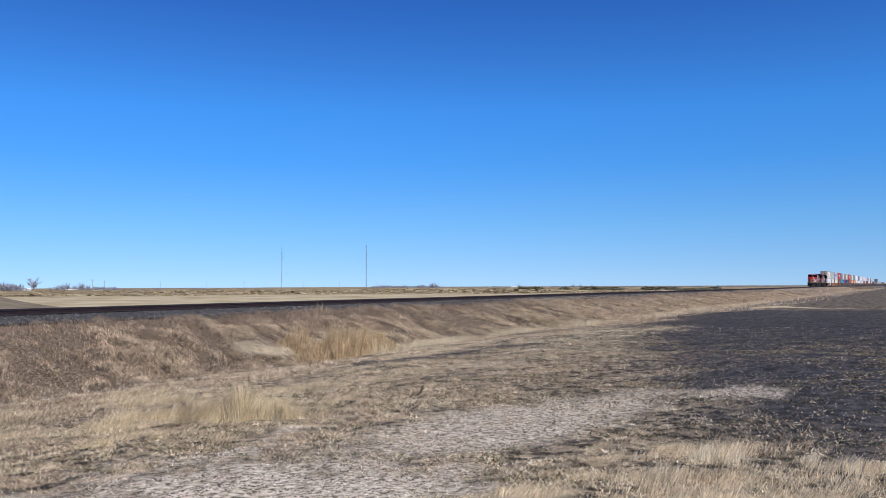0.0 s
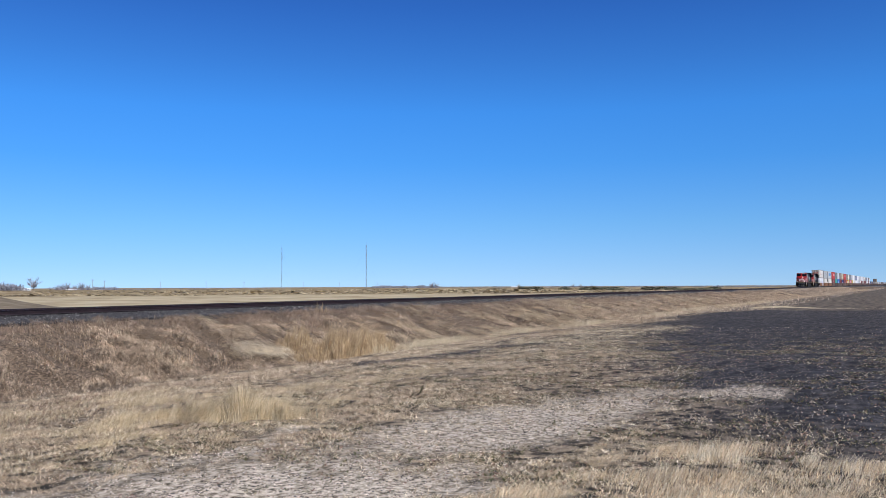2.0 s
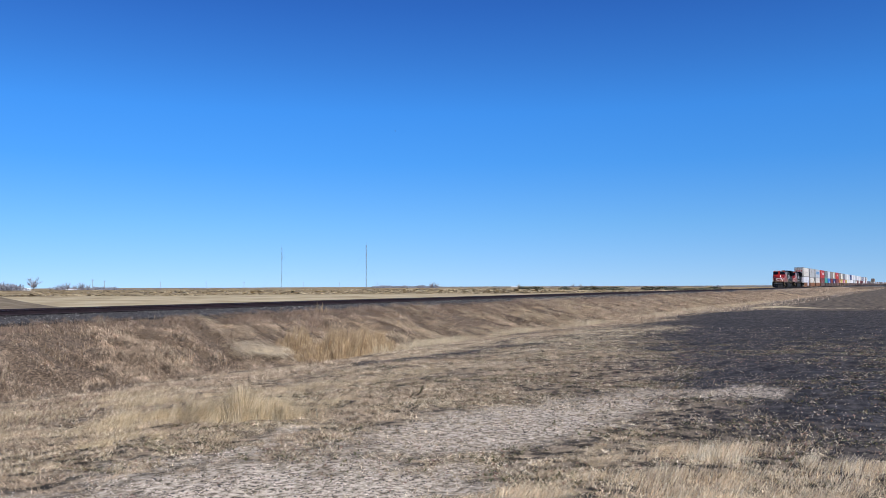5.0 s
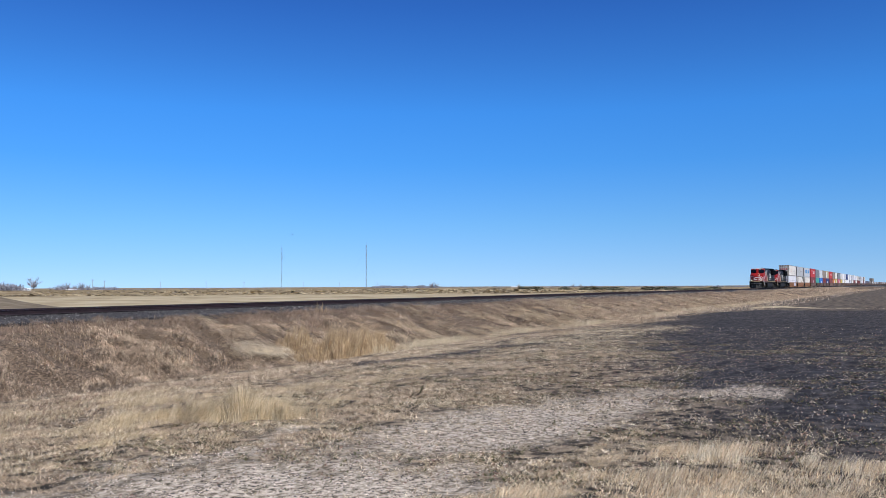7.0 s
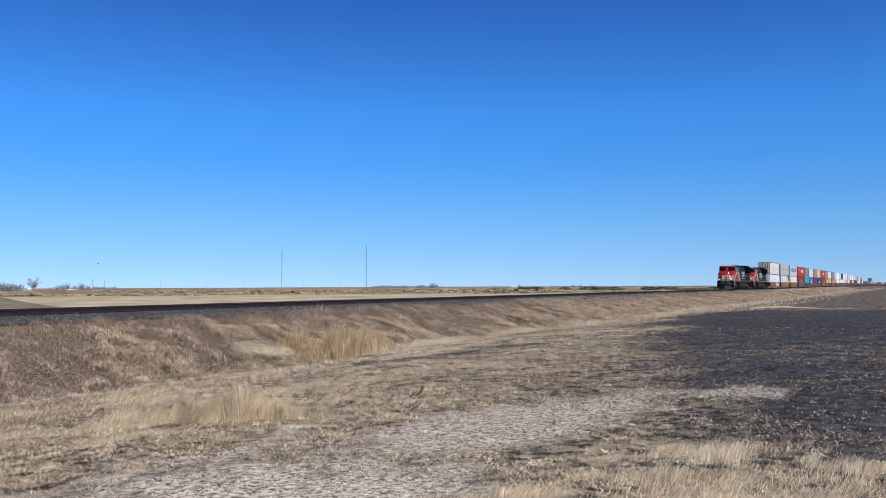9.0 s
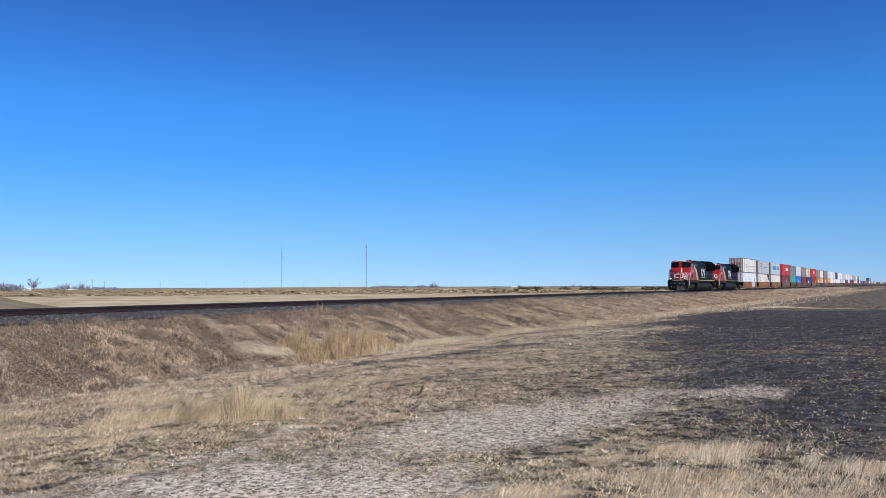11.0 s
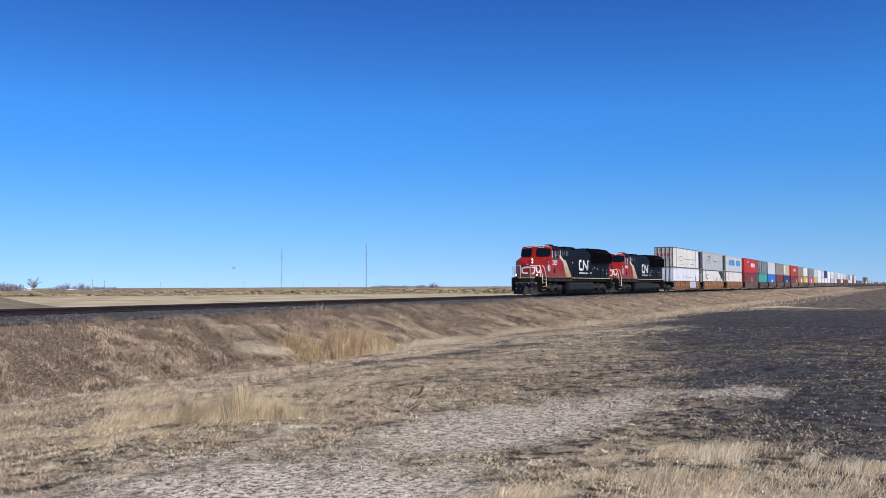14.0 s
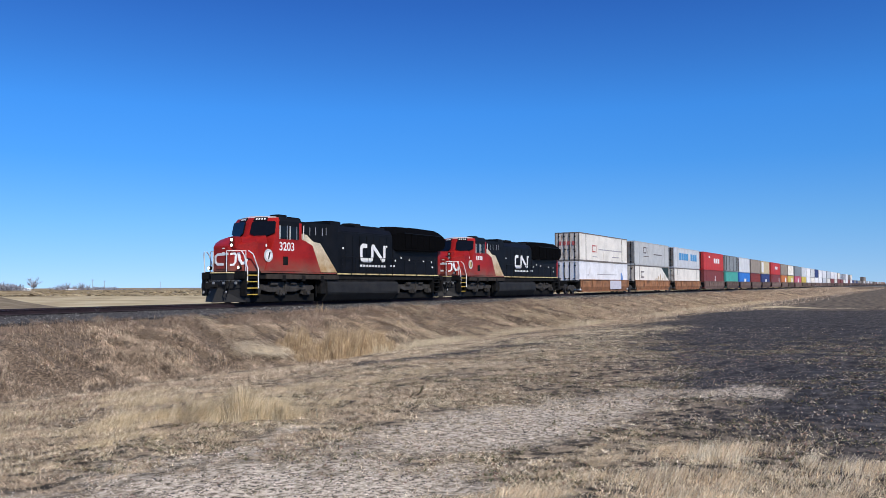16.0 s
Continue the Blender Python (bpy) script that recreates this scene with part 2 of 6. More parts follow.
def field_end(y):
    """Where along x the tilled field stops."""
    return np.interp(y, [-60, 1.2, 6.7, 10.3, 12.6, 16], [46, 55.5, 57.8, 58.3, 57.0, 53])


def in_soil(x, y):
    """1 on the dark tilled field, patchy towards its edge, on scorched spots and on shade painted below the reeds."""
    n = 0.9 * ripple(x, y, 2.4, 21) + 0.6 * ripple(x, y, 0.7, 22) + 0.4 * ripple(x, y, 0.3, 23)
    edge = np.interp(x, [0, 9, 12, 16, 20, 29, 45, 57, 64], [1.4, 1.6, 3.0, 4.8, 5.9, 7.9, 10.8, 12.4, 12.6])
    inner = smooth(1.7, -1.5, y - edge + 1.0 * n) * smooth(7.4, 9.8, x + 1.3 * n + 0.1 * y) * smooth(0.8, -0.8, x - field_end(y) + 0.5 * n)
    scorch_and_shade = 0.9 * smooth(0.35, 0.8, np.exp(-(((x - 21) / 6.0) ** 2 + ((y - 11.2 + 0.16 * (x - 20)) / 0.8) ** 2)) + 0.35 * n)
    # the last spot paints the reed clump's shade onto the ground
    for cx, cy, rx, ry, turn in ((18.4, 11.2, 0.45, 1.1, 0.15), (22.8, 9.9, 2.6, 0.9, -0.5), (27.5, 13.2, 3.4, 0.8, 0.35), (21.2, 17.2, 1.6, 0.5, -0.2)):
        u, v = (x - cx) * math.cos(turn) + (y - cy) * math.sin(turn), (y - cy) * math.cos(turn) - (x - cx) * math.sin(turn)
        scorch_and_shade = np.maximum(scorch_and_shade, 0.9 * smooth(0.35, 0.85, np.exp(-((u / rx) ** 2 + (v / ry) ** 2)) + 0.4 * n))
    return np.clip(np.maximum(inner, scorch_and_shade), 0, 1)


def spaced(*stops):
    out = []
    for (a, step), (b, _) in zip(stops, stops[1:]):
        out += list(np.arange(a, b, step))
    return np.array(out + [stops[-1][0]])


gx = spaced((-4600, 400), (-600, 60), (-60, 6), (-6, 0.8), (3, 0.2), (30, 0.45), (70, 1.2), (140, 5), (500, 30), (1100, 150), (4800, 1))
gy = spaced((-4600, 400), (-600, 60), (-60, 6), (-6, 0.5), (-1, 0.2), (14, 0.35), (27, 0.5), (36, 1.2), (80, 5), (500, 30), (1100, 150), (4800, 1))
mx, my = np.meshgrid(gx, gy)
px_, py_ = mx.ravel(), my.ravel()
gv = np.stack([px_, py_, height(px_, py_)], 1)
nx_, ny_ = len(gx), len(gy)
idx = np.arange(nx_ * ny_).reshape(ny_, nx_)
quads = np.stack([idx[:-1, :-1], idx[:-1, 1:], idx[1:, 1:], idx[1:, :-1]], -1).reshape(-1, 4)


def ground_material():
    m = bpy.data.materials.new("prairie ground")
    m.use_nodes = True
    n, l = m.node_tree.nodes, m.node_tree.links
    b = n["Principled BSDF"]
    b.inputs["Roughness"].default_value = 0.95
    b.inputs["Specular IOR Level"].default_value = 0.15
    co = n.new("ShaderNodeTexCoord")

    def noisy(scale, detail=6, squash=(1, 1, 1)):
        mp, t = n.new("ShaderNodeMapping"), n.new("ShaderNodeTexNoise")
        mp.inputs["Scale"].default_value = squash
        l.new(co.outputs["Object"], mp.inputs[0])
        l.new(mp.outputs[0], t.inputs["Vector"])
        t.inputs["Scale"].default_value, t.inputs["Detail"].default_value = scale, detail
        return t.outputs["Fac"]

    def ramp(fac, *stops):
        r = n.new("ShaderNodeValToRGB")
        e = r.color_ramp.elements
        while len(e) < len(stops):
            e.new(0.5)
        for k, (p, c) in zip(e, stops):
            k.position, k.color = p, (*c, 1)
        l.new(fac, r.inputs[0])
        return r.outputs[0]

    def mix(fac, a, c):
        x = n.new("ShaderNodeMix")
        x.data_type = "RGBA"
        l.new(fac, x.inputs[0])
        l.new(a, x.inputs[6])
        l.new(c, x.inputs[7])
        return x.outputs[2]

    def mask(name):
        a = n.new("ShaderNodeAttribute")
        a.attribute_name = name
        return a.outputs["Fac"]

    straw = ramp(noisy(5, 8), (0.36, (0.022, 0.02, 0.015)), (0.46, (0.075, 0.06, 0.042)), (0.56, (0.33, 0.262, 0.178)), (0.70, (0.17, 0.13, 0.09)))
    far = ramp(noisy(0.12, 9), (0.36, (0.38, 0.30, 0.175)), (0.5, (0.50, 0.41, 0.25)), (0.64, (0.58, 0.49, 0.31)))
    brush = ramp(noisy(0.035, 9), (0.36, (0.14, 0.105, 0.055)), (0.47, (0.28, 0.205, 0.105)), (0.55, (0.40, 0.31, 0.17)), (0.66, (0.23, 0.175, 0.085)))
    soil = ramp(noisy(5, 9), (0.38, (0.024, 0.0235, 0.0245)), (0.55, (0.054, 0.051, 0.052)), (0.70, (0.11, 0.10, 0.095)))
    gravel = ramp(noisy(15, 9), (0.34, (0.09, 0.078, 0.055)), (0.45, (0.36, 0.305, 0.225)), (0.54, (0.59, 0.51, 0.395)), (0.66, (0.80, 0.71, 0.58)))
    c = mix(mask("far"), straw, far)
    c = mix(mask("brush"), c, brush)
    # dark earth under the bank grass, deepened to stand for shade in its gaps
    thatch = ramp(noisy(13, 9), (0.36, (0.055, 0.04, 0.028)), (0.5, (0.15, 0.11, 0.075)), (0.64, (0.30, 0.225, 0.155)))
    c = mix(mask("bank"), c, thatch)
    stubble = ramp(noisy(1.4, 9, (0.5, 1.4, 1)), (0.36, (0.085, 0.068, 0.05)), (0.5, (0.135, 0.109, 0.08)), (0.64, (0.195, 0.158, 0.115)))
    c = mix(mask("stubble"), c, stubble)
    c = mix(mask("soil"), c, soil)
    c = mix(mask("gravel"), c, gravel)
    l.new(c, b.inputs["Base Color"])
    bp = n.new("ShaderNodeBump")
    bp.inputs["Strength"].default_value, bp.inputs["Distance"].default_value = 0.7, 0.05
    l.new(noisy(25, 5), bp.inputs["Height"])
    l.new(bp.outputs[0], b.inputs["Normal"])
    return m


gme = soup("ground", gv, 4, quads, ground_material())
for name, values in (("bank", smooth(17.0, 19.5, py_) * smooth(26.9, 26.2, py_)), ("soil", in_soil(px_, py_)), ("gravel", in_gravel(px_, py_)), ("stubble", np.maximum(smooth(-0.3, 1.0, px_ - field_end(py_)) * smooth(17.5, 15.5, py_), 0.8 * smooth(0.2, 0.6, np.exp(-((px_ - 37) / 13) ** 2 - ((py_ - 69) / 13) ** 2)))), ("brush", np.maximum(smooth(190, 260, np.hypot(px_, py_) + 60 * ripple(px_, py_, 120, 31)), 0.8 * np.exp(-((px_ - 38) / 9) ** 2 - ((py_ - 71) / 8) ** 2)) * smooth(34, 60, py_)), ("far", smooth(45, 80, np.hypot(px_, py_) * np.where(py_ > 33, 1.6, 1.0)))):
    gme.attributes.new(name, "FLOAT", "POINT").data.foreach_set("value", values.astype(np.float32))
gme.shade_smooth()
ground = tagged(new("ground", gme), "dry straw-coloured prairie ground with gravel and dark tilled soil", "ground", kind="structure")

# ---- railway ----
bed = bmesh.new()
prism(bed, [(TRACK_Y - 3.9, -0.75), (TRACK_Y - 3.65, -0.385), (TRACK_Y - 3.1, -0.37), (TRACK_Y - 1.75, -0.215), (TRACK_Y + 1.75, -0.215), (TRACK_Y + 3.1, -0.42), (TRACK_Y + 3.3, -0.75)], "x", -400, 1800)
tagged(part("ballast_bed", bed, BALLAST), "grey crushed stone ballast under the railway track", "ballast", kind="structure")


def rail_mesh():
    """A flat-bottomed rail with foot, web and head; its worn top is bright."""
    bm = bmesh.new()
    o = [(-0.076, -0.186), (0.076, -0.186), (0.076, -0.175), (0.012, -0.155), (0.010, -0.045), (0.036, -0.036), (0.036, -0.008), (0.028, 0.0), (-0.028, 0.0), (-0.036, -0.008), (-0.036, -0.036), (-0.010, -0.045), (-0.012, -0.155), (-0.076, -0.175)]
    prism(bm, o, "x", -400, 1800)
    for f in bm.faces:
        f.material_index = 1 if f.normal.z > 0.9 and f.calc_center_median().z > -0.01 else 0
    return mesh_of("rail", bm, [RAILRUST, RAILHEAD], False)


rail = rail_mesh()
track = tagged(new("railway_track"), "single railway track with dark rusted rails on timber sleepers", "railway", kind="structure")
for side in (-0.7535, 0.7535):
    part("rail", rail, None, track, "rusted steel rail with polished head", Matrix.Translation((0, TRACK_Y + side, 0)))
tie = mesh_of("tie", box((-0.11, 0.11, -1.3, 1.3, -0.37, -0.19), bevel=0.012), TIE, False)
tie_rng = random.Random(4)
tie_x = [0.53 * k for k in range(20, 320)]
for x in tie_x:
    part("tie", tie, None, track, place=pose(x, TRACK_Y + tie_rng.uniform(-0.04, 0.04), tie_rng.uniform(-0.012, 0.004), 0, 0, tie_rng.uniform(-0.8, 0.8)))
rest = bmesh.new()
for k in list(range(-60, 20)) + list(range(320, 900)):
    boxes_of(rest, (0.53 * k - 0.11, 0.53 * k + 0.11, TRACK_Y - 1.3, TRACK_Y + 1.3, -0.37, -0.19))
tagged(part("far_ties", rest, TIE, track, "timber sleepers"), kind="stuff")


# ---- locomotives ----
def wheelset(bm, r=0.53):
    for y in (-0.75, 0.75):
        s = 1 if y > 0 else -1
        rod(bm, (0, y - 0.07, 0), (0, y + 0.07, 0), r, 28)
        rod(bm, (0, y - s * 0.07, 0), (0, y - s * 0.10, 0), r + 0.028, 28)
        rod(bm, (0, y + s * 0.07, 0), (0, y + s * 0.16, 0), 0.16, 14)
        for k in range(6):
            a = k * math.pi / 3
            rod(bm, (0.3 * math.cos(a), y + s * 0.07, 0.3 * math.sin(a)), (0.3 * math.cos(a), y + s * 0.085, 0.3 * math.sin(a)), 0.05, 8)
    rod(bm, (0, -0.9, 0), (0, 0.9, 0), 0.09, 12)
    return bm


LOCO_WHEEL = mesh_of("wheelset", wheelset(bmesh.new()), WHEELSTEEL)
turning = []      # wheelsets and their radii, for the motions


def loco_truck(loco, cx):
    """A three-axle truck: side frames, springs, journal boxes and wheelsets."""
    bm = bmesh.new()
    for s in (-1, 1):
        prism(bm, [(cx - 2.75, 0.72), (cx - 2.6, 0.92), (cx - 0.9, 0.95), (cx - 0.5, 1.08), (cx + 0.5, 1.08), (cx + 0.9, 0.95), (cx + 2.6, 0.92), (cx + 2.75, 0.72), (cx + 2.45, 0.62), (cx + 1.5, 0.66), (cx + 1.1, 0.55), (cx - 1.1, 0.55), (cx - 1.5, 0.66), (cx - 2.45, 0.62)], "y", s * 1.02, s * 1.17, bevel=0.02)
    boxes_of(bm, (cx - 1.2, cx - 0.8, -1.1, 1.1, 0.6, 0.9), (cx + 0.8, cx + 1.2, -1.1, 1.1, 0.6, 0.9), (cx - 2.7, cx - 2.5, -1.1, 1.1, 0.65, 0.88))
    truck = part("truck", bm, TRUCK, loco, "dusty grey cast truck frame")
    for dx in (-2.02, 0.0, 2.02):
        w = part("wheelset", LOCO_WHEEL, None, loco, "steel wheelset", pose(cx + dx, 0, 0.53))
        turning.append((w, 0.53))
        part("traction_motor", box((cx + dx + 0.1, cx + dx + 0.95, -0.66, 0.66, 0.07, 1.2), bevel=0.05), GRIME, truck, "dark traction motor")
        for s in (-1, 1):
            bm = boxes_of(bmesh.new(), (cx + dx - 0.2, cx + dx + 0.2, s * 1.0, s * 1.26, 0.36, 0.70), bevel=0.03)
            rod(bm, (cx + dx, s * 1.25, 0.53), (cx + dx, s * 1.31, 0.53), 0.13, 14)
            part("journal_box", bm, TRUCK, truck)
            for q in (-0.33, 0.33):
                bm = bmesh.new()
                for k in range(4):
                    rod(bm, (cx + dx + q, s * 1.1, 0.44 + 0.06 * k), (cx + dx + q, s * 1.1, 0.475 + 0.06 * k), 0.10, 10)
                part("coil_spring", bm, TRUCK, truck)
    part("brake_rigging", box((cx - 2.95, cx + 2.95, -0.98, -0.9, 0.03, 0.45), (cx - 2.95, cx + 2.95, 0.9, 0.98, 0.03, 0.45), bevel=0.02), GRIME, truck, "dark brake rigging")
    for s in (-1, 1):
        part("brake_cylinder", rod(bmesh.new(), (cx - 1.0, s * 1.2, 0.98), (cx - 0.45, s * 1.2, 0.98), 0.11, 12), TRUCK, truck)
        part("brake_cylinder", rod(bmesh.new(), (cx + 0.6, s * 1.2, 1.0), (cx + 1.1, s * 1.2, 1.0), 0.09, 12), TRUCK, truck)
        part("sand_pipe", rod(bmesh.new(), (cx + 2.9, s * 1.15, 0.25), (cx + 2.8, s * 1.2, 1.25), 0.035, 6), GRIME, truck)
        part("damper", rod(bmesh.new(), (cx + 0.25, s * 1.22, 0.5), (cx + 0.25, s * 1.22, 1.15), 0.05, 8), TRUCK, truck)


def plate(bm, corners, u0, u1, v0, v1, lift=0.012, thick=0.03, outline=()):
    """A thin slab on a four-cornered facet; corners run bottom-left, bottom-right, top-right, top-left as seen from outside."""
    a, b, c, d = [Vector(p) for p in corners]
    normal = (b - a).cross(d - a).normalized()

    def spot(u, v, h):
        return a.lerp(b, u).lerp(d.lerp(c, u), v) + normal * h

    ends = [[bm.verts.new(spot(u, v, h)) for u, v in outline or ((u0, v0), (u1, v0), (u1, v1), (u0, v1))] for h in (lift - thick, lift)]
    faces = [bm.faces.new(ends[0][::-1]), bm.faces.new(ends[1])]
    for i in range(len(ends[0])):
        j = (i + 1) % len(ends[0])
        faces.append(bm.faces.new((ends[0][i], ends[0][j], ends[1][j], ends[1][i])))
    bmesh.ops.recalc_face_normals(bm, faces=faces)
    return bm


LAMPGLOW = plain("lit headlamp", (0.8, 0.8, 0.75), 0.2)
LAMPGLOW.node_tree.nodes["Principled BSDF"].inputs["Emission Color"].default_value = (1, 0.90, 0.72, 1)
LAMPGLOW.node_tree.nodes["Principled BSDF"].inputs["Emission Strength"].default_value = 2.3


DARKLAMP = plain("unlit lamp lens", (0.30, 0.29, 0.28), 0.15, 0.1)
EMBLEM = plain("pale grey enamel", (0.50, 0.50, 0.50), 0.5, 0.2, scale=5)


def number_on(parent, text, x, y, z, size, mat):
    cu = bpy.data.curves.new("fleet_number", "FONT")
    cu.body, cu.size, cu.extrude, cu.align_x = text, size, 0.004, "CENTER"
    cu.offset = 0.012 * size
    cu.materials.append(mat)
    ob = new("fleet_number", cu)
    ob.parent = parent
    ob.matrix_basis = pose(x, y, z, 90, 0, 0)
    return ob


def locomotive(readable):
    """A wide-cab diesel; its leading coupler is at x = 0, the near side at -y."""
    loco = tagged(new("locomotive"), "red and black diesel freight locomotive with cream stripe", "locomotive", "locomotives at the head of the train")
    # frame and deck
    part("underframe", box((1.6, 21.55, -1.42, 1.42, 1.22, 1.56), (1.9, 20.9, -1.52, 1.52, 1.50, 1.60), bevel=0.015), GRIME, loco, "dark grimed underframe and walkway")
    bm = bmesh.new()
    for s in (-1, 1):
        for k in range(8):
            x = 9.1 + 1.47 * k
            boxes_of(bm, (x, x + 1.33, s * 1.52, s * 1.527, 1.515, 1.585))
    tagged(part("reflective_strip", bm, REFLECTIVE, loco, "yellowed reflective dashes along the walkway edge"), kind="stuff")
    for s in (-1, 1):
        part("cab_sill", box((2.75, 9.0, s * 1.52, s * 1.53, 1.53, 1.60), bevel=0.003), RED, loco, "thin red sill under the cab")
        part("dusty_sill", box((3.2, 9.3, s * 1.40, s * 1.50, 1.21, 1.47), bevel=0.02), DUSTYSILL, loco, "dust-caked frame sill")
        for x in (4.4, 6.0, 7.6):
            part("jacking_pad", box((x, x + 0.3, s * 1.42, s * 1.515, 1.12, 1.44), bevel=0.02), GRIME, loco)
        part("battery_box", box((7.75, 8.25, s * 1.05, s * 1.42, 0.42, 1.2), bevel=0.03), GRIME, loco, "dark equipment box beside the tank")
    # pilot, plough and couplers
    bm = bmesh.new()
    hull(bm, [[(1.4, -0.5, 1.5), (1.95, -1.28, 1.5), (2.2, -1.28, 1.5), (2.2, 1.28, 1.5), (1.95, 1.28, 1.5), (1.4, 0.5, 1.5)], [(1.4, -0.5, 0.75), (1.95, -1.28, 0.75), (2.2, -1.28, 0.75), (2.2, 1.28, 0.75), (1.95, 1.28, 0.75), (1.4, 0.5, 0.75)]])
    hull(bm, [[(1.3, 0.0, 0.80), (1.95, -1.32, 0.80), (2.2, -1.32, 0.80), (2.2, 1.32, 0.80), (1.95, 1.32, 0.80)], [(0.95, 0.0, 0.07), (1.85, -1.38, 0.07), (2.1, -1.38, 0.07), (2.1, 1.38, 0.07), (1.85, 1.38, 0.07)]])
    part("snow_plough", bm, PLOUGH, loco, "scuffed black steel pilot plough")
    for x, s in ((0.35, 1), (22.3, -1)):
        bm = box((x, x + s * 0.32, -0.16, 0.16, 0.72, 1.02), (x + s * 0.3, x + s * 0.9, -0.11, 0.11, 0.78, 0.96), bevel=0.03)
        part("coupler", bm, GRIME, loco, "steel knuckle coupler")
    part("rear_pilot", box((21.35, 21.6, -1.42, 1.42, 0.45, 1.24), bevel=0.02), GRIME, loco)
    for y in (-0.85, -0.6, 0.45, 0.65, 0.85):
        bm = bmesh.new()
        for k in range(4):
            rod(bm, (1.38 - 0.07 * k, y, 1.2 - 0.18 * k), (1.32 - 0.05 * k, y + 0.03, 1.02 - 0.17 * k), 0.028, 6)
        part("air_hose", bm, GRIME, loco, "black rubber air hose")
    for y in (-0.75, 0.35, 0.75):
        part("hose_clasp", rod(bmesh.new(), (1.08, y, 0.52), (1.18, y + 0.05, 0.60), 0.045, 8), GALVANISED, loco, "bright hose coupling")
    bm = rod(bmesh.new(), (1.30, 0.55, 1.12), (1.85, 1.36, 1.12), 0.012, 6)
    rod(rod(bm, (1.30, -0.55, 1.12), (1.30, 0.55, 1.12), 0.012, 6), (1.30, -0.55, 1.12), (1.85, -1.36, 1.12), 0.012, 6)
    rod(bm, (1.85, -1.36, 1.12), (1.80, -1.38, 0.75), 0.012, 6)
    part("uncoupling_lever", bm, GALVANISED, loco, "bare steel uncoupling lever")
    for y in (-0.95, -0.35, 0.35, 0.95):
        part("pipe_valve", box((1.30 + 0.45 * max(0, abs(y) - 0.5), 1.42 + 0.45 * max(0, abs(y) - 0.5), y - 0.05, y + 0.05, 0.95, 1.08), bevel=0.01), GALVANISED, loco, "bare steel pipe valve")
    # nose: a flat front with chamfered cheeks
    low = [(1.52, -0.52), (2.55, -1.44), (3.3, -1.46), (3.3, 1.46), (2.55, 1.44), (1.52, 0.52)]
    bm = bmesh.new()
    hull(bm, [[(x, y, 1.58) for x, y in low], [(x, y, 2.84 if k in (0, 5) else 3.08) for k, (x, y) in enumerate(low)], [(1.68, -0.46, 2.95), (2.72, -1.22, 3.28), (3.4, -1.3, 3.46), (3.4, 1.3, 3.46), (2.72, 1.22, 3.28), (1.68, 0.46, 2.95)]])
    bmesh.ops.bevel(bm, geom=list(bm.edges), offset=0.03, segments=2, affect="EDGES", clamp_overlap=True)
    nose = part("nose", bm, RED, loco, "red short hood with chamfered cheeks")
    part("nose_door", box((1.495, 1.525, -0.30, 0.30, 1.7, 2.8), bevel=0.01), RED, nose, "red front door")
    near_cheek = [(1.52, -0.52, 1.58), (2.55, -1.44, 1.58), (2.55, -1.44, 3.08), (1.52, -0.52, 2.84)]
    front = [(1.52, 0.52, 1.58), (1.52, -0.52, 1.58), (1.52, -0.52, 2.84), (1.52, 0.52, 2.84)]

    def on_facet(corners):
        a, b, c, d = [Vector(p) for p in corners]
        normal = (b - a).cross(d - a).normalized()
        return lambda u, v, h: a.lerp(b, u).lerp(d.lerp(c, u), v) + normal * h

    for face, path, wide in ((near_cheek, [(0.04, 0.68), (0.20, 0.70), (0.25, 0.62), (0.23, 0.36), (0.17, 0.27), (0.04, 0.26)], 0.075),
                             (near_cheek, [(0.34, 0.72), (0.38, 0.44), (0.46, 0.30), (0.58, 0.32), (0.63, 0.46)], 0.10),
                             (front, [(0.97, 0.70), (0.30, 0.68), (0.16, 0.60), (0.16, 0.38), (0.30, 0.30), (0.70, 0.29)], 0.10)):
        part("painted_band", ribbon(bmesh.new(), path, wide, on_facet(face), -0.01, 0.034 if face == front else 0.02), WHITE, nose, "white painted band")
    for z in (2.72, 2.5):
        part("front_mark", box((1.488, 1.5, -0.28, -0.08, z, z + 0.05)), WHITE, nose)
    housing = part("headlight_housing", box((1.62, 2.2, -0.78, -0.46, 2.70, 3.34), bevel=0.04), RED, nose, "red headlight housing")
    for z in (2.90, 3.17):
        part("lamp_ring", rod(bmesh.new(), (1.60, -0.62, z), (1.63, -0.62, z), 0.125, 18), GRIME, housing, "dark lamp bezel")
        part("headlight", rod(bmesh.new(), (1.585, -0.62, z), (1.61, -0.62, z), 0.078, 18), LAMPGLOW if readable else DARKLAMP, housing, "glowing headlight" if readable else "unlit headlight")
    for y in (-1.0, 1.0):
        lamp_can = part("ditch_light_can", rod(bmesh.new(), (1.68, y, 1.78), (1.84, y, 1.78), 0.10, 16), GRIME, loco)
        part("ditch_light", rod(bmesh.new(), (1.665, y, 1.78), (1.685, y, 1.78), 0.075, 16), LAMPGLOW if readable else DARKLAMP, lamp_can, "glowing ditch light" if readable else "unlit ditch light")
    # cab with raked, swept-back windscreens
    levels = [(1.6, 3.0, 3.0, 1.5), (3.32, 3.28, 3.82, 1.5), (4.24, 3.55, 4.02, 1.48), (4.44, 3.72, 4.12, 1.36)]
    rings = [[(xc, -0.2, z), (xs, -w, z), (6.0, -w, z), (6.0, w, z), (xs, w, z), (xc, 0.2, z)] for z, xc, xs, w in levels]
    bm = hull(bmesh.new(), rings)
